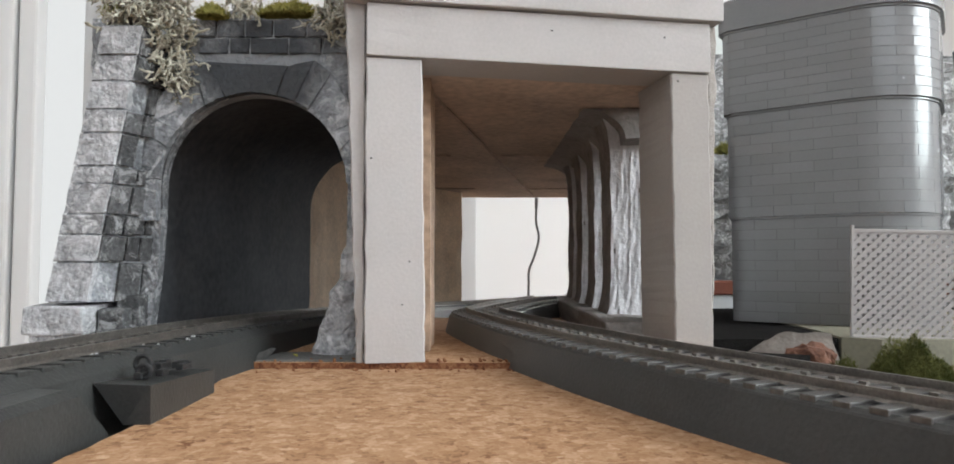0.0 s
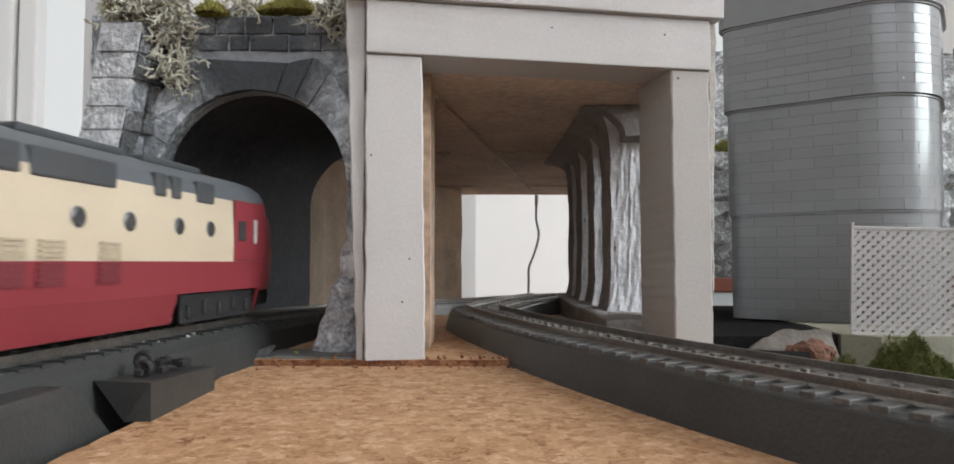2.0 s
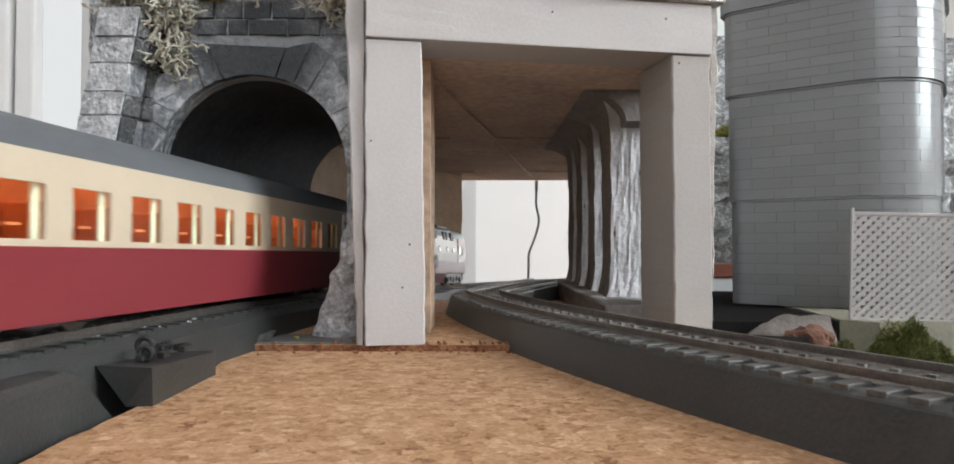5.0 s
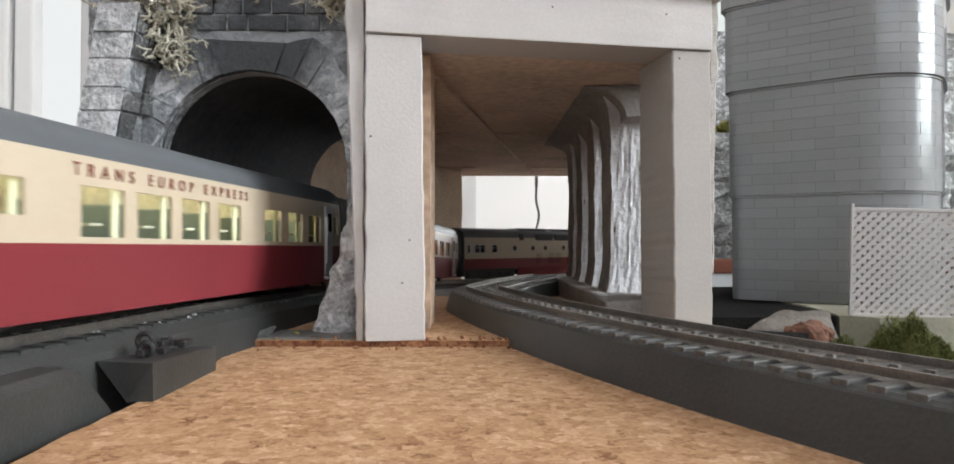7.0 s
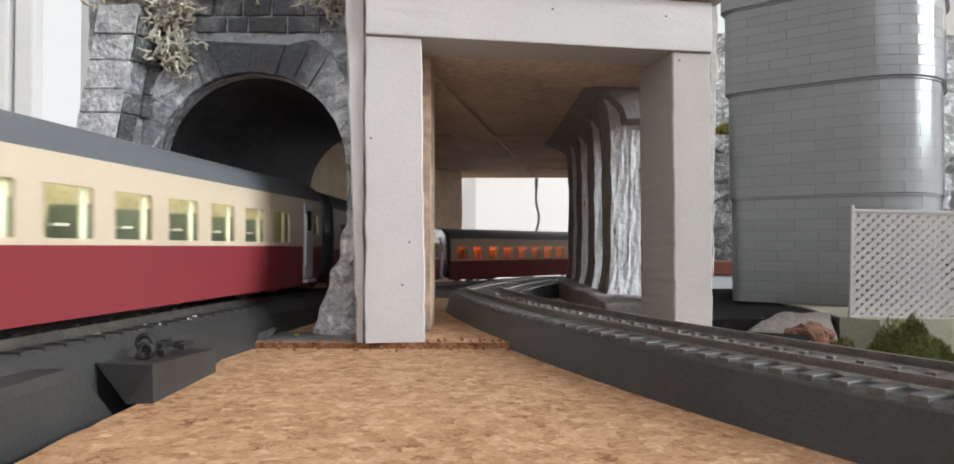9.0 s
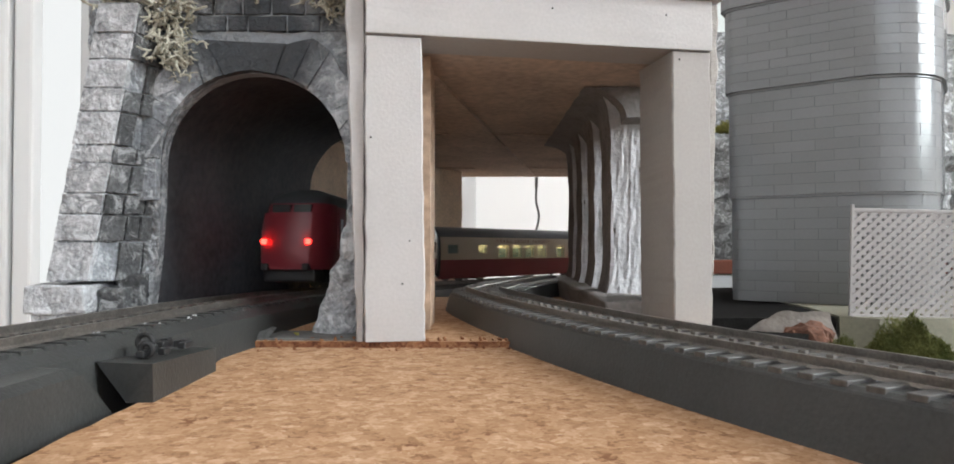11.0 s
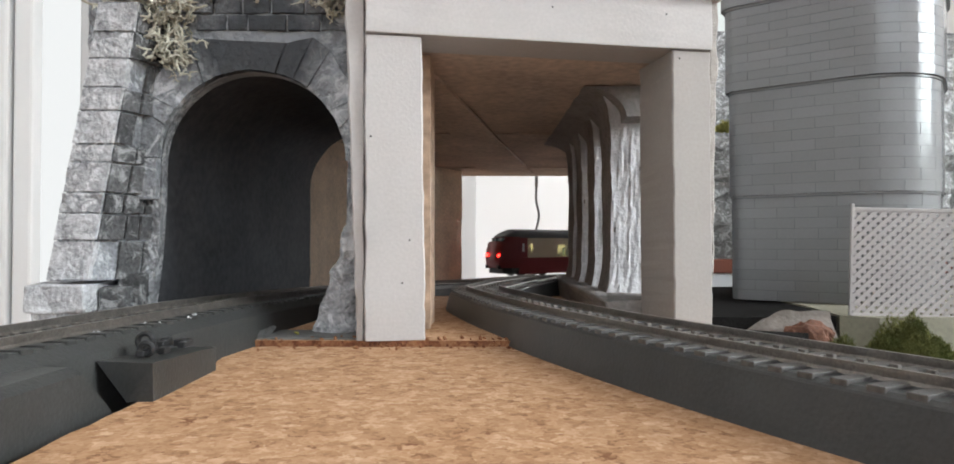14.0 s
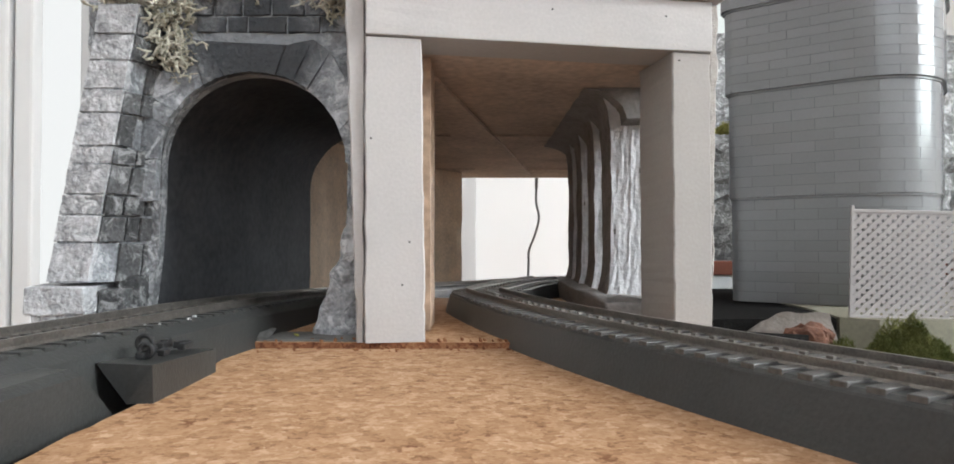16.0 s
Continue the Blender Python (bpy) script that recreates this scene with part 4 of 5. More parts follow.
for i in range(49):
    f = i / 48 * (len(pts) - 1)
    k = min(int(f), len(pts) - 2)
    u = f - k
    p0, p1, p2, p3 = pts[max(k - 1, 0)], pts[k], pts[k + 1], pts[min(k + 2, len(pts) - 1)]
    q = 0.5 * ((2 * p1) + (p2 - p0) * u + (2 * p0 - 5 * p1 + 4 * p2 - p3) * u * u + (3 * p1 - p0 - 3 * p2 + p3) * u ** 3)
    r = 0.0013 if i > 5 else 0.0019
    rings.append([(q.x + r * math.cos(a), q.y + r * math.sin(a), q.z) for a in [math.pi * j / 4 for j in range(8)]])
tagged(smooth(part("cable", loft(rings), CABLE), 60), "thin dark grey cable hanging behind the gallery", "cable")


# ---------- room ----------
def wall_with_window(name, label, x0, x1, z0, z1, hole, thick, m, number):
    """A wall of four slabs round one window opening, with frame, sill and panes."""
    w = thing(name, label, "wall", kind="structure", m=m)
    a, b, c, d = hole
    for q in ((x0, a, z0, z1), (b, x1, z0, z1), (a, b, z0, c), (a, b, d, z1)):
        part("wall_slab", sheet(q[0], q[1], 0, thick, q[2], q[3]), WHITE, w)
    win = thing("window_%d" % number, "white framed room window", "window", kind="structure", m=m)
    for q in ((a, a + 0.06, c, d), (b - 0.06, b, c, d), (a + 0.06, b - 0.06, c, c + 0.06), (a + 0.06, b - 0.06, d - 0.06, d)):
        part("window_frame", sheet(q[0], q[1], 0.04, 0.09, q[2], q[3], 0.004), WHITE, win)
    g = part("pane", sheet(a + 0.06, b - 0.06, 0.062, 0.068, c + 0.06, d - 0.06), PANE, win)
    g.visible_shadow = False
    return w


wall_with_window("wall_south", "white room wall with a window", -2.5, 2.3, -0.8, 2.3, (-0.35, 1.45, 0.7, 2.0), 0.12, pose(0, -2.2, 0, 0, 0, 0) @ Matrix.Translation((0, -0.12, 0)), 1)
wall_with_window("wall_east", "white room wall with a window", -2.3, 3.1, -0.8, 2.3, (-1.25, 0.55, 0.3, 1.6), 0.12, pose(2.2, 0, 0, 0, 0, 90) @ Matrix.Translation((0, -0.12, 0)), 2)
# the north wall's window is added to hold the north lamp
wall_with_window("wall_north", "white room wall with a window", -2.6, 2.3, -0.8, 2.3, (0.45, 1.95, 0.1, 1.2), 0.12, pose(0, 3.0, 0, 0, 0, 0), 3)
tagged(part("wall_west", sheet(-2.62, -2.5, -2.3, 3.1, -0.8, 2.3), WHITE), "plain white room wall", "wall", kind="structure")
tagged(part("ceiling_room", sheet(-2.6, 2.3, -2.3, 3.1, 2.3, 2.4), WHITE), "white room ceiling", "ceiling", kind="structure")
tagged(part("floor", sheet(-2.6, 2.3, -2.3, 3.1, -0.9, -0.8), WOOD), "brown wooden room floor", "floor", kind="structure")
dr = thing("window_4", "tall bright window with white frames", "window", kind="structure")
# glowing panel added in front of the solid wall, where no opening is cut
tagged(part("backdrop", sheet(-2.49, -1.71, 2.985, 2.996, -0.8, 1.9), SKY_STAND_IN), "glowing white panel standing in for sky", "backdrop", kind="structure")
# glowing sheet added behind the north window to whiten what shows there
tagged(part("backdrop", sheet(0.0, 2.6, 3.40, 3.42, -0.6, 1.9), SKY_STAND_IN), "glowing white panel standing in for sky", "backdrop", kind="structure")
part("window_frame", sheet(-1.712, -1.60, 2.93, 2.9985, -0.8, 1.95, 0.004), GREYWALL, dr)
part("window_frame", sheet(-2.40, -2.006, 2.90, 2.984, -0.8, 1.9, 0.012), WHITE, dr)
part("window_frame", sheet(-1.988, -1.905, 2.91, 2.984, -0.8, 1.9, 0.012), WHITE, dr)
# grey strip that paints in the shadow of the gap between the frames
part("gap_shade_strip", sheet(-2.0055, -1.9885, 2.965, 2.984, -0.8, 1.9), CABLE, dr, "dark strip for the shadow gap between frames")
part("window_frame", sheet(-2.49, -1.713, 2.93, 2.984, 1.9, 1.95, 0.004), WHITE, dr)
tagged(part("wall_pilaster", sheet(-0.40, -0.005, 2.97, 2.998, -0.8, 0.55, 0.003), GREYWALL), "pale grey wall pilaster", "wall", kind="structure")

# ---------- train ----------
SPEED, REAR, BELLOWS = 0.1295, -0.7305, 0.0225   # speed, and where the power car's rear stands at the start of a steady run
PITCH = 0.2850
LOW = [(0.0142, 0.0018), (0.0152, 0.0056), (0.0163, 0.0085), (0.0170, 0.0140), (0.0172, 0.0199)]
HIGH = [(0.0172, 0.0199), (0.0173, 0.0255), (0.0172, 0.0300), (0.0169, 0.0345), (0.0164, 0.0400)]
TOP = [(0.0164, 0.0400), (0.0159, 0.0424), (0.0144, 0.0450), (0.0114, 0.0471), (0.0070, 0.0486), (0.0025, 0.0492)]


def shell(profile, y0, y1):
    """A stretch of body with the given half-profile, mirrored and closed into a solid."""
    ring = [(-w, z) for w, z in profile] + [(w, z) for w, z in reversed(profile)]
    return loft([[(x, y, z) for x, z in ring] for y in (y0, y1)])


def half_width(z):
    p = LOW + HIGH[1:] + TOP[1:]
    for (w0, z0), (w1, z1) in zip(p, p[1:]):
        if z0 <= z <= z1:
            return w0 + (w1 - w0) * (z - z0) / (z1 - z0)
    return p[-1][0]


def side_wall(side, y0, y1, holes, zlo, zhi, thick=0.0009):
    """One body side between two heights with its window openings cut right through."""
    ys = sorted({y0, y1, *[h[0] for h in holes], *[h[1] for h in holes]})
    zs = sorted({zlo, zhi, 0.0300, *[h[2] for h in holes], *[h[3] for h in holes]})
    zs = [z for z in zs if zlo <= z <= zhi]
    solid = {}
    for i in range(len(ys) - 1):
        for k in range(len(zs) - 1):
            cy, cz = (ys[i] + ys[i + 1]) / 2, (zs[k] + zs[k + 1]) / 2
            solid[i, k] = not any(h[0] < cy < h[1] and h[2] < cz < h[3] for h in holes)
    bm = bmesh.new()
    v = {}

    def at(i, k, inner_):
        if (i, k, inner_) not in v:
            v[i, k, inner_] = bm.verts.new((side * (half_width(zs[k]) - (thick if inner_ else 0)), ys[i], zs[k]))
        return v[i, k, inner_]

    for (i, k), s in solid.items():
        if not s:
            continue
        for inn in (False, True):
            bm.faces.new((at(i, k, inn), at(i + 1, k, inn), at(i + 1, k + 1, inn), at(i, k + 1, inn)))
        for di, dk, a, b in ((-1, 0, (i, k), (i, k + 1)), (1, 0, (i + 1, k), (i + 1, k + 1)), (0, -1, (i, k), (i + 1, k)), (0, 1, (i, k + 1), (i + 1, k + 1))):
            if not solid.get((i + di, k + dk), False):
                bm.faces.new((at(*a, False), at(*b, False), at(*b, True), at(*a, True)))
    return bm


def disc(x, y, z, r, depth, side, n=16):
    rings = [[(x + side * d, y + rr * math.cos(2 * math.pi * i / n), z + rr * math.sin(2 * math.pi * i / n)) for i in range(n)] for d, rr in ((-depth, r), (0, r), (0.0002, r * 0.85))]
    return loft(rings)


def bogie(t, y):
    b = part("bogie", sheet(-0.0128, 0.0128, y - 0.021, y + 0.021, 0.0032, 0.0072, 0.0008), BLACK, t)
    for dy in (-0.0145, 0.0145):
        for sx in (-1, 1):
            part("wheel", disc(sx * 0.0098, y + dy, 0.0058, 0.0058, 0.0026, sx, 18), STEEL, b)
            part("axle_box", sheet(sx * 0.0128 - 0.0014, sx * 0.0128 + 0.0014, y + dy - 0.0026, y + dy + 0.0026, 0.0026, 0.0086, 0.0006), BLACK, b)
    for sx in (-1, 1):
        part("spring", sheet(sx * 0.0130 - 0.0012, sx * 0.0130 + 0.0012, y - 0.0055, y + 0.0055, 0.0022, 0.0066, 0.0008), BLACK, b)
    return b


def bellows(t, y0, y1, deep=False):
    """Ribbed rubber gangway sheath that closes the gap to the next car."""
    rings = []
    prof = LOW[1:] + HIGH[1:] + TOP[1:]
    steps = ((0.0, 0.86), (0.55, 0.86), (0.60, 0.93), (1.0, 0.93)) if deep else ((0.0, 0.96), (0.10, 1.0), (0.62, 1.0), (0.70, 0.95), (0.80, 0.95), (0.86, 1.0), (1.0, 1.0))
    for u, f in steps:
        y = y0 + (y1 - y0) * u
        rings.append([(x * f, y, 0.024 + (z - 0.024) * f) for x, z in [(-w, z) for w, z in prof] + [(w, z) for w, z in reversed(prof)]])
    part("gangway_bellows", loft(rings), RUBBER, t, "ribbed dark rubber gangway bellows")


def nose(t, y0, d):
    """Rounded cab: lower bonnet out to the tip, windscreen set back above it, roof curving down."""
    def section(prof, reach, steps=9):
        rings = []
        for i in range(steps + 1):
            u = i / steps
            ring = []
            for w, z in prof:
                k = math.sqrt(max(0.0, 1 - (u * 0.80) ** 2.6))
                ring.append((-w * k, y0 + d * reach(z) * u, z))
            for w, z in reversed(prof):
                k = math.sqrt(max(0.0, 1 - (u * 0.80) ** 2.6))
                ring.append((w * k, y0 + d * reach(z) * u, z))
            rings.append(ring)
        return loft(rings)
    low = [(0.0160, 0.0096), (0.0168, 0.0130), (0.0172, 0.0206), (0.0172, 0.0280), (0.0169, 0.0340), (0.0166, 0.0362)]
    smooth(part("cab_front", section(low, lambda z: 0.0235 - 0.0035 * max(0, (z - 0.020) / 0.016) ** 2 - 0.002 * max(0, (0.013 - z) / 0.004)), RED, t), 60)
    up = [(0.0166, 0.0362), (0.0164, 0.0400), (0.0158, 0.0415)]
    smooth(part("windscreen", section(up, lambda z: 0.0165 - 0.0035 * (z - 0.0362) / 0.0053), RED, t), 50)
    smooth(part("cab_roof", section([(0.0162, 0.0412)] + TOP[1:], lambda z: 0.0135 - 0.0120 * ((z - 0.0412) / 0.0070) ** 1.5), ROOF, t), 60)
    for sx in (-1, 1):
        part("cab_window", sheet(sx * 0.0052 - 0.0042, sx * 0.0052 + 0.0042, y0 + d * 0.0150 - 0.0022, y0 + d * 0.0150 + 0.0022, 0.0366, 0.0402), DARK_GLASS, t)
    part("buffer_beam", sheet(-0.0125, 0.0125, y0 + d * 0.013 - 0.006, y0 + d * 0.013 + 0.006, 0.0038, 0.0096, 0.001), BLACK, t)
    for sx in (-1, 1):
        ends = sorted((y0 + d * 0.016, y0 + d * 0.0245))
        part("buffer", sheet(sx * 0.0098 - 0.0017, sx * 0.0098 + 0.0017, ends[0], ends[1], 0.0090, 0.0124, 0.0008), BLACK, t)


def lamps(t, y, d, material):
    for sx in (-1, 1):
        ends = sorted((y + d * 0.0170, y + d * 0.0240))
        part("tail_lamp", sheet(sx * 0.0108 - 0.0011, sx * 0.0108 + 0.0011, ends[0], ends[1], 0.0212, 0.0236, 0.0004), material, t, "glowing red tail lamp")


def car_body(name, length, label, windows, doors, skirt_cuts, interior, ends, skirt=0.0032):
    """A car centred on its length, front towards +y. windows and doors: (y, width, low, high) from the middle."""
    t = thing(name, label, "railway carriage", "train set")
    y0, y1 = -length / 2, length / 2
    a, b = y0 + (0.026 if ends == "rear_nose" else 0), y1 - (0.026 if ends == "front_nose" else 0)
    for side in (-1, 1):
        holes = [(y - w / 2, y + w / 2, lo, hi) for y, w, lo, hi in windows if w > 0]
        part("upper_side", side_wall(side, a, b, holes, 0.0199, 0.0400), CREAM, t)
        part("lower_side", side_wall(side, a, b, [(p, q, 0.0, 0.0106) for p, q in skirt_cuts], skirt, 0.0199), RED, t)
        for y, w, lo, hi in windows:
            if w <= 0:
                continue
            x = side * (half_width((lo + hi) / 2) - 0.0006)
            g = part("pane", sheet(x - 0.0001, x + 0.0001, y - w / 2, y + w / 2, lo, hi), PANE if interior else DARK_GLASS, t)
            g.visible_shadow = False
        for y, w in doors:
            x = side * 0.01715
            dd = part("door", sheet(min(x, x + side * 0.0006), max(x, x + side * 0.0006), y - w / 2, y + w / 2, 0.0064, 0.0382, 0.0002), DOORGREY, t, "silver grey entrance door")
            part("door_window", sheet(min(x, x + side * 0.0008), max(x, x + side * 0.0008), y - w * 0.28, y + w * 0.28, 0.0265, 0.0350), DARK_GLASS, dd)
            part("handrail", sheet(min(x, x + side * 0.0014), max(x, x + side * 0.0014), y - w * 0.5, y - w * 0.38, 0.0120, 0.0330, 0.0002), DOORGREY, dd)
            part("step", sheet(min(x, x + side * 0.0020), max(x, x + side * 0.0020), y - w * 0.55, y + w * 0.55, 0.0046, 0.0060, 0.0003), DOORGREY, t)
    smooth(part("roof", shell(TOP, a, b), ROOF, t), 40)
    part("floor_pan", sheet(-0.0138, 0.0138, a + 0.001, b - 0.001, 0.0072, 0.0092), BLACK, t)
    part("end_wall", sheet(-0.0150, 0.0150, a + 0.0002, a + 0.0016, 0.0092, 0.0415), BLACK, t)
    part("end_wall", sheet(-0.0150, 0.0150, b - 0.0016, b - 0.0002, 0.0092, 0.0415), BLACK, t)
    for y in (y0 + 0.047, y1 - 0.047):
        bogie(t, y)
    part("underfloor_box", sheet(-0.0118, 0.0118, -length * 0.16, length * 0.16, 0.0026, 0.0072, 0.0008), BLACK, t)
    if interior:
        wall_mat, lamp_mat, seat_mat, curtain_mat = interior
        part("partition", sheet(-0.0012, 0.0012, a + 0.004, b - 0.004, 0.0092, 0.0392), wall_mat, t)
        part("ceiling_lamp", sheet(-0.0090, -0.0060, a + 0.02, b - 0.02, 0.0390, 0.0396), lamp_mat, t, "warm glowing ceiling lamp strip")
        part("ceiling_lamp", sheet(0.0060, 0.0090, a + 0.02, b - 0.02, 0.0390, 0.0396), lamp_mat, t, "warm glowing ceiling lamp strip")
        for y, w, lo, hi in windows:
            if w > 0.008:
                part("seat", sheet(-0.0150, 0.0150, y - w * 0.62, y - w * 0.42, 0.0092, 0.0300, 0.0006), seat_mat, t)
                part("table", sheet(-0.0150, 0.0150, y - w * 0.12, y + w * 0.16, 0.0242, 0.0248), wall_mat, t)
                for e in (-1, 1):
                    ends = sorted((y + e * w * 0.52, y + e * w * 0.36))
                    for sx in (-1, 1):
                        part("curtain", sheet(sx * 0.0150 - 0.0004, sx * 0.0150 + 0.0004, ends[0], ends[1], 0.0208, 0.0340, 0.0002), curtain_mat, t)
    return t


def row(first, count, step, w, lo=0.0214, hi=0.0331):
    return [(first - k * step, w, lo, hi) for k in range(count)]


# diesel power car
L0 = 0.2620
power = car_body("power_car", L0, "red and cream diesel power car with round portholes", [(-0.1260, 0.0036, 0.0258, 0.0328), (-0.1119, 0.0134, 0.0258, 0.0328), (-0.0924, 0.0068, 0.0258, 0.0328)], [],
                 [(-0.1310, -0.0586), (0.0520, 0.1040)], None, "front_nose", 0.0022)
nose(power, L0 / 2 - 0.026, 0.8)
bellows(power, -L0 / 2 - BELLOWS / 2, -L0 / 2)
for sx in (-1, 1):
    for y, w in ((-0.1260, 0.0036), (-0.1119, 0.0134), (-0.0924, 0.0068)):
        x = sx * 0.0173
        for q in ((y - w / 2 - 0.0005, y - w / 2, 0.0253, 0.0333), (y + w / 2, y + w / 2 + 0.0005, 0.0253, 0.0333), (y - w / 2, y + w / 2, 0.0253, 0.0258), (y - w / 2, y + w / 2, 0.0328, 0.0333), (y - w / 2, y + w / 2, 0.0300, 0.0303)):
            part("window_bar", sheet(x - 0.0003, x + 0.0003, *q), DOORGREY, power)
    part("window_bar", sheet(sx * 0.0173 - 0.0003, sx * 0.0173 + 0.0003, -0.1121, -0.1117, 0.0258, 0.0328), DOORGREY, power)
    for y0, y1 in ((-0.1290, -0.0625), (0.0560, 0.1020)):
        side_frame = part("bogie_frame", sheet(sx * 0.0146 - 0.0006, sx * 0.0146 + 0.0006, y0, y1, 0.0016, 0.0104, 0.0004), BLACK, power, "black bogie side frame")
        for k in range(5):
            y = y0 + (y1 - y0) * (k + 0.5) / 5
            part("axle_box", sheet(sx * 0.0154 - 0.0008, sx * 0.0154 + 0.0008, y - 0.0022, y + 0.0022, 0.0030 + 0.001 * (k % 2), 0.0072 + 0.001 * (k % 2), 0.0005), BLACK, side_frame)
GRILLE_CREAM = mat("cream_grille", (0.38, 0.315, 0.225), 0.6, vary=0.2, scale=400, fine=1500, bump=0.5)
GRILLE_RED = mat("red_grille", (0.14, 0.018, 0.024), 0.6, vary=0.2, scale=400, fine=1500, bump=0.5)
for sx in (-1, 1):
    part("cab_side", sheet(sx * 0.01735 - 0.0003, sx * 0.01735 + 0.0003, 0.0836, 0.1060, 0.0200, 0.0402), RED, power)
    part("cab_side_window", sheet(sx * 0.0174 - 0.0006, sx * 0.0174 + 0.0006, 0.0862, 0.0908, 0.0268, 0.0335), DARK_GLASS, power)
    part("cab_door_window", sheet(sx * 0.0174 - 0.0006, sx * 0.0174 + 0.0006, 0.0972, 0.0996, 0.0262, 0.0345), CARD_SHADED, power)
    for y in (0.0685, 0.0510, 0.0285, 0.0100, -0.0190, -0.0380, -0.0644):
        rim = part("porthole", disc(sx * 0.0172, y, 0.0298, 0.0026, 0.0006, sx), ROOF, power)
        part("porthole_glass", disc(sx * 0.0175, y, 0.0298, 0.0022, 0.0004, sx), DARK_GLASS, rim)
    for y in (0.0210, 0.0020, -0.0090, -0.0285):
        for z0, z1, m_ in ((0.0201, 0.0245, GRILLE_CREAM), (0.0146, 0.0197, GRILLE_RED)):
            g = part("grille", sheet(sx * 0.0171 - 0.0003, sx * 0.0171 + 0.0003, y - 0.0040, y + 0.0040, z0, z1), m_, power)
            for k in range(4):
                z = z0 + 0.0006 + k * (z1 - z0) / 4
                part("louvre", sheet(sx * 0.0174 - 0.0003, sx * 0.0174 + 0.0003, y - 0.0036, y + 0.0036, z, z + 0.0005), m_, g)
    for y, w in ((0.0660, 0.0100), (0.0500, 0.0045), (0.0422, 0.0052), (0.0098, 0.0272), (-0.0200, 0.0268), (-0.0542, 0.0055)):
        part("roof_vent", sheet(sx * 0.0158 - 0.0014, sx * 0.0158 + 0.0014, y - w / 2, y + w / 2, 0.0376, 0.0440, 0.0006), VENT, power)
for y, w in ((0.060, 0.030), (0.018, 0.036), (-0.030, 0.040)):
    part("roof_hatch", sheet(-0.0100, 0.0100, y - w / 2, y + w / 2, 0.0474, 0.0498, 0.0008), VENT, power)

# compartment coach, dining coach, driving trailer
LC = PITCH - BELLOWS
coach_a = car_body("compartment_coach", LC, "red and cream compartment coach lit orange inside", row(0.0935, 11, 0.0210, 0.0130) + [(0.1262, 0.0056, 0.0252, 0.0338)], [(0.1132, 0.0100)], [],
                   (ORANGE_IN, AMBER_LAMP, ORANGE_IN, YELLOW_IN), "")
coach_b = car_body("dining_coach", LC, "red and cream dining coach with yellow lit windows", row(0.0960, 3, 0.0220, 0.0150) + row(0.0180, 4, 0.0208, 0.0156) + [(-0.0750, 0.0125, 0.0255, 0.0331), (-0.1153, 0.0135, 0.0255, 0.0331), (0.1245, 0.0056, 0.0252, 0.0338)], [(0.1135, 0.0100)], [],
                   (SALOON_WALL, SALOON_LAMP, TEAL_IN, YELLOW_IN), "")
# backing added behind the unlit window to block the saloon lamps
for y, w in ((-0.1153, 0.0135),):
    for sx in (-1, 1):
        part("lamp_block", sheet(sx * 0.0152 - 0.0003, sx * 0.0152 + 0.0003, y - w / 2 - 0.001, y + w / 2 + 0.001, 0.0246, 0.0338), TEAL_IN, coach_b, "added dark backing that hides the saloon light")
LT = 0.2665
trailer = car_body("driving_trailer", LT, "red and cream driving trailer with red tail lamps", row(0.0878, 7, 0.0231, 0.0154) + [(-0.0930, 0.0050, 0.0255, 0.0338), (0.1257, 0.0054, 0.0252, 0.0338)], [(0.1155, 0.0100)], [], (SALOON_WALL, SALOON_LAMP, TEAL_IN, YELLOW_IN), "rear_nose")
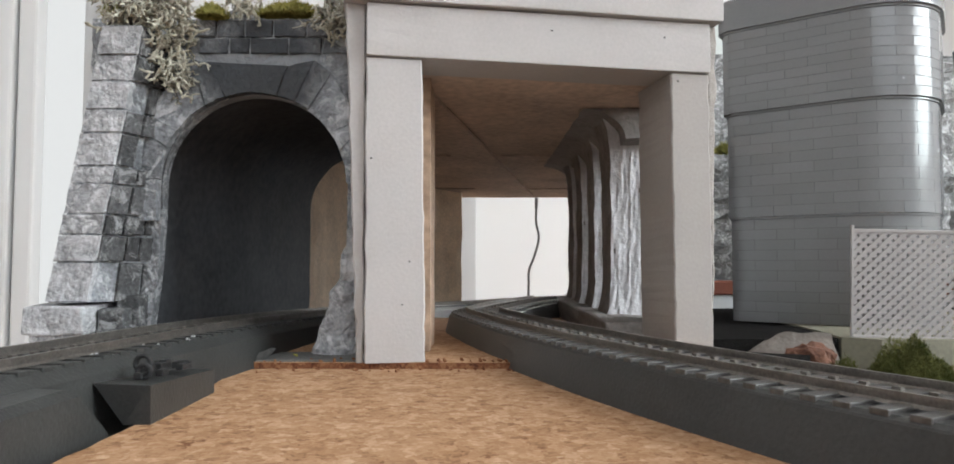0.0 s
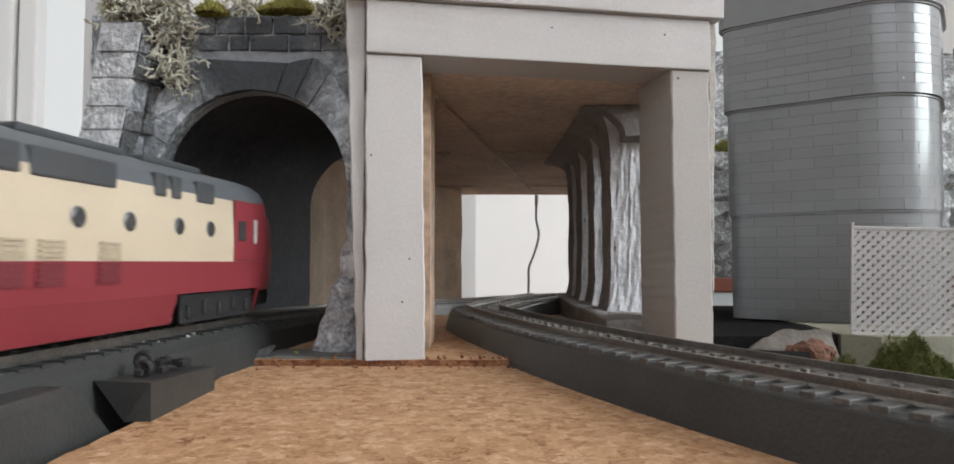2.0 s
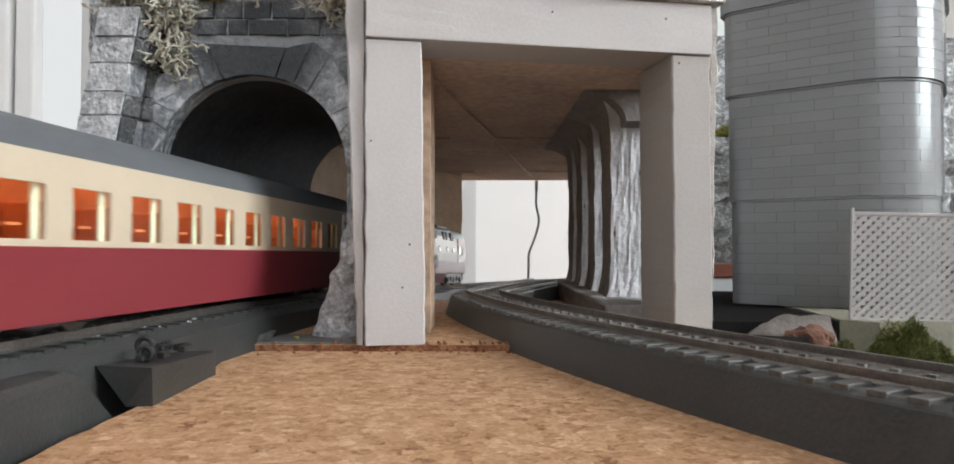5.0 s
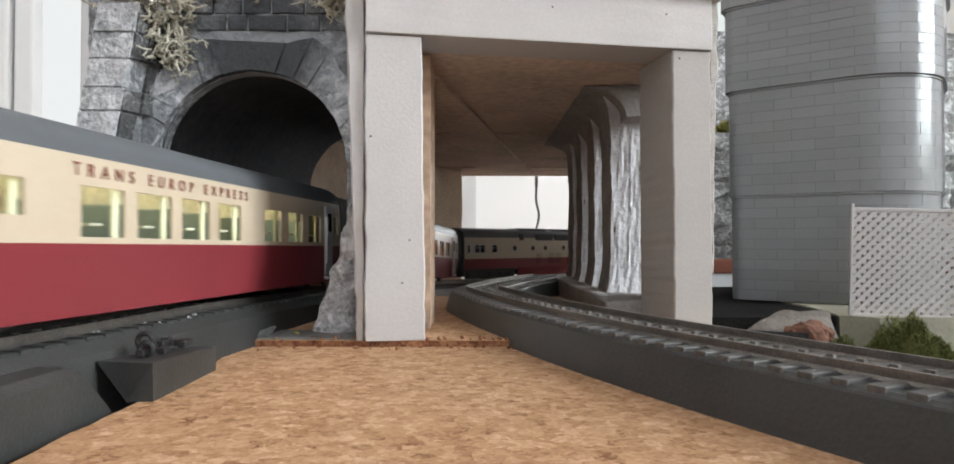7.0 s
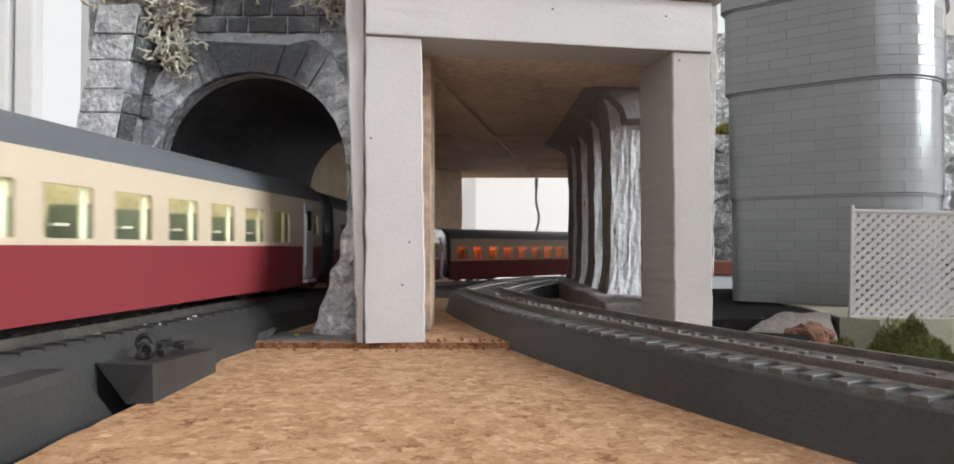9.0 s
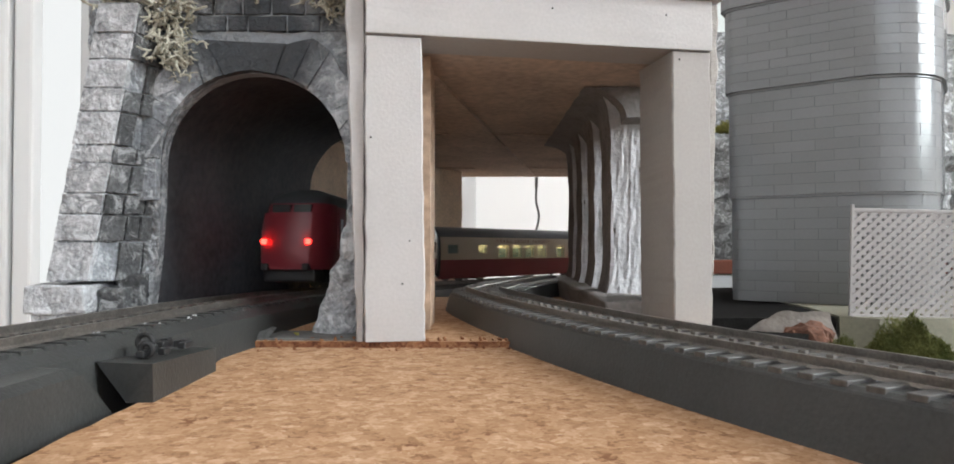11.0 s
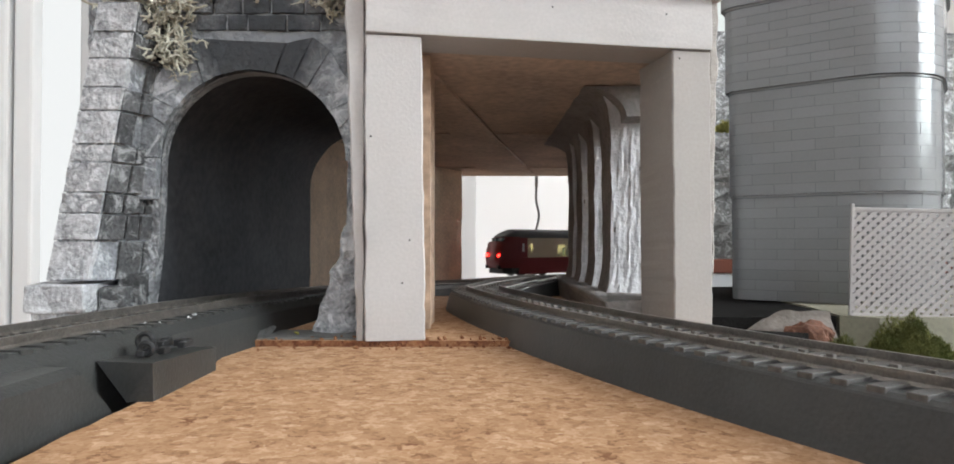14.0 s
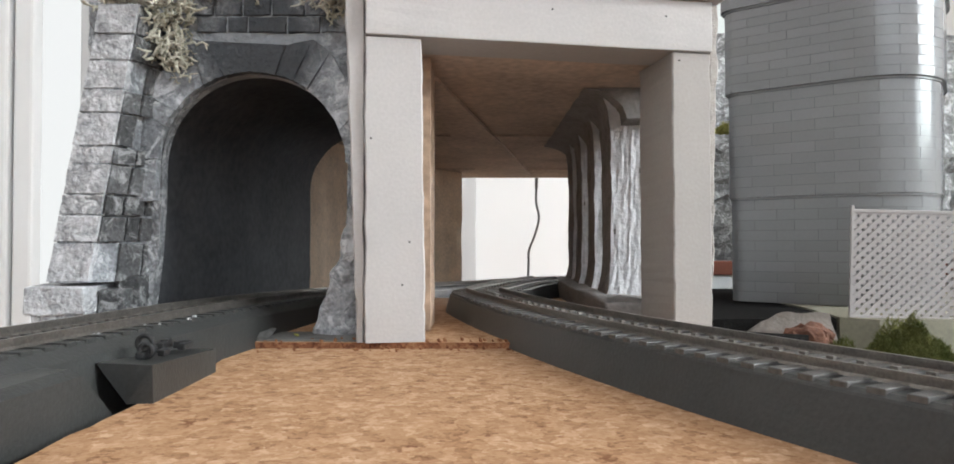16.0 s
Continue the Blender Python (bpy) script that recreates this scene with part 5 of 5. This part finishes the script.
nose(trailer, -LT / 2 + 0.026, -1)
lamps(trailer, -LT / 2 + 0.026, -1, RED_LAMP)
for sx in (-1, 1):
    part("cab_side", sheet(sx * 0.01735 - 0.0003, sx * 0.01735 + 0.0003, -0.1085, -0.0985, 0.0200, 0.0402), RED, trailer)
    part("cab_side_window", sheet(sx * 0.0174 - 0.0004, sx * 0.0174 + 0.0004, -0.1055, -0.1028, 0.0262, 0.0345), DOORGREY, trailer)
for c in (coach_a, coach_b):
    bellows(c, LC / 2, LC / 2 + BELLOWS / 2, True)
    bellows(c, -LC / 2 - BELLOWS / 2, -LC / 2)
bellows(trailer, LT / 2, LT / 2 + BELLOWS / 2, True)
for sx in (-1, 1):
    cu = bpy.data.curves.new("lettering", "FONT")
    cu.body, cu.size, cu.extrude, cu.align_x, cu.space_character, cu.space_word = "TRANS EUROP EXPRESS", 0.0044, 0.00008, "CENTER", 1.96, 1.5
    cu.materials.append(LETTER)
    ob = new("lettering", cu)
    ob.parent = coach_b
    ob.matrix_local = Matrix.Translation((sx * 0.0170, -0.0120, 0.0352)) @ Euler((radians(90), 0, radians(90 * sx)), "XYZ").to_matrix().to_4x4()

TRAIN = [(power, L0 / 2, L0), (coach_a, -BELLOWS - LC / 2, LC), (coach_b, -PITCH - BELLOWS - LC / 2, LC), (trailer, -2 * PITCH - BELLOWS - LT / 2, LT)]


def motions():
    """Each car stands with its two bogies on the outer line, gathering speed until it runs steadily; extra travel after
    9 s fits the camera's view.
    """
    for ob, mid, length in TRAIN:
        rows = []
        for i in range(65):
            t = i * 0.25
            s = REAR + SPEED * t + mid + 0.00367 * max(0.0, 4 - t) ** 2 + 0.0032 * max(0.0, t - 9)
            a, _, za = outer(s + length / 2 - 0.047)
            b, _, zb = outer(s - length / 2 + 0.047)
            d = a - b
            pitch = math.degrees(math.atan2(za - zb, d.length))
            m = (a + b) / 2
            rows.append((t, pose(m.x, m.y, (za + zb) / 2, pitch, 0, -math.degrees(math.atan2(d.x, d.y)))))
        walk(ob, rows)


motions()
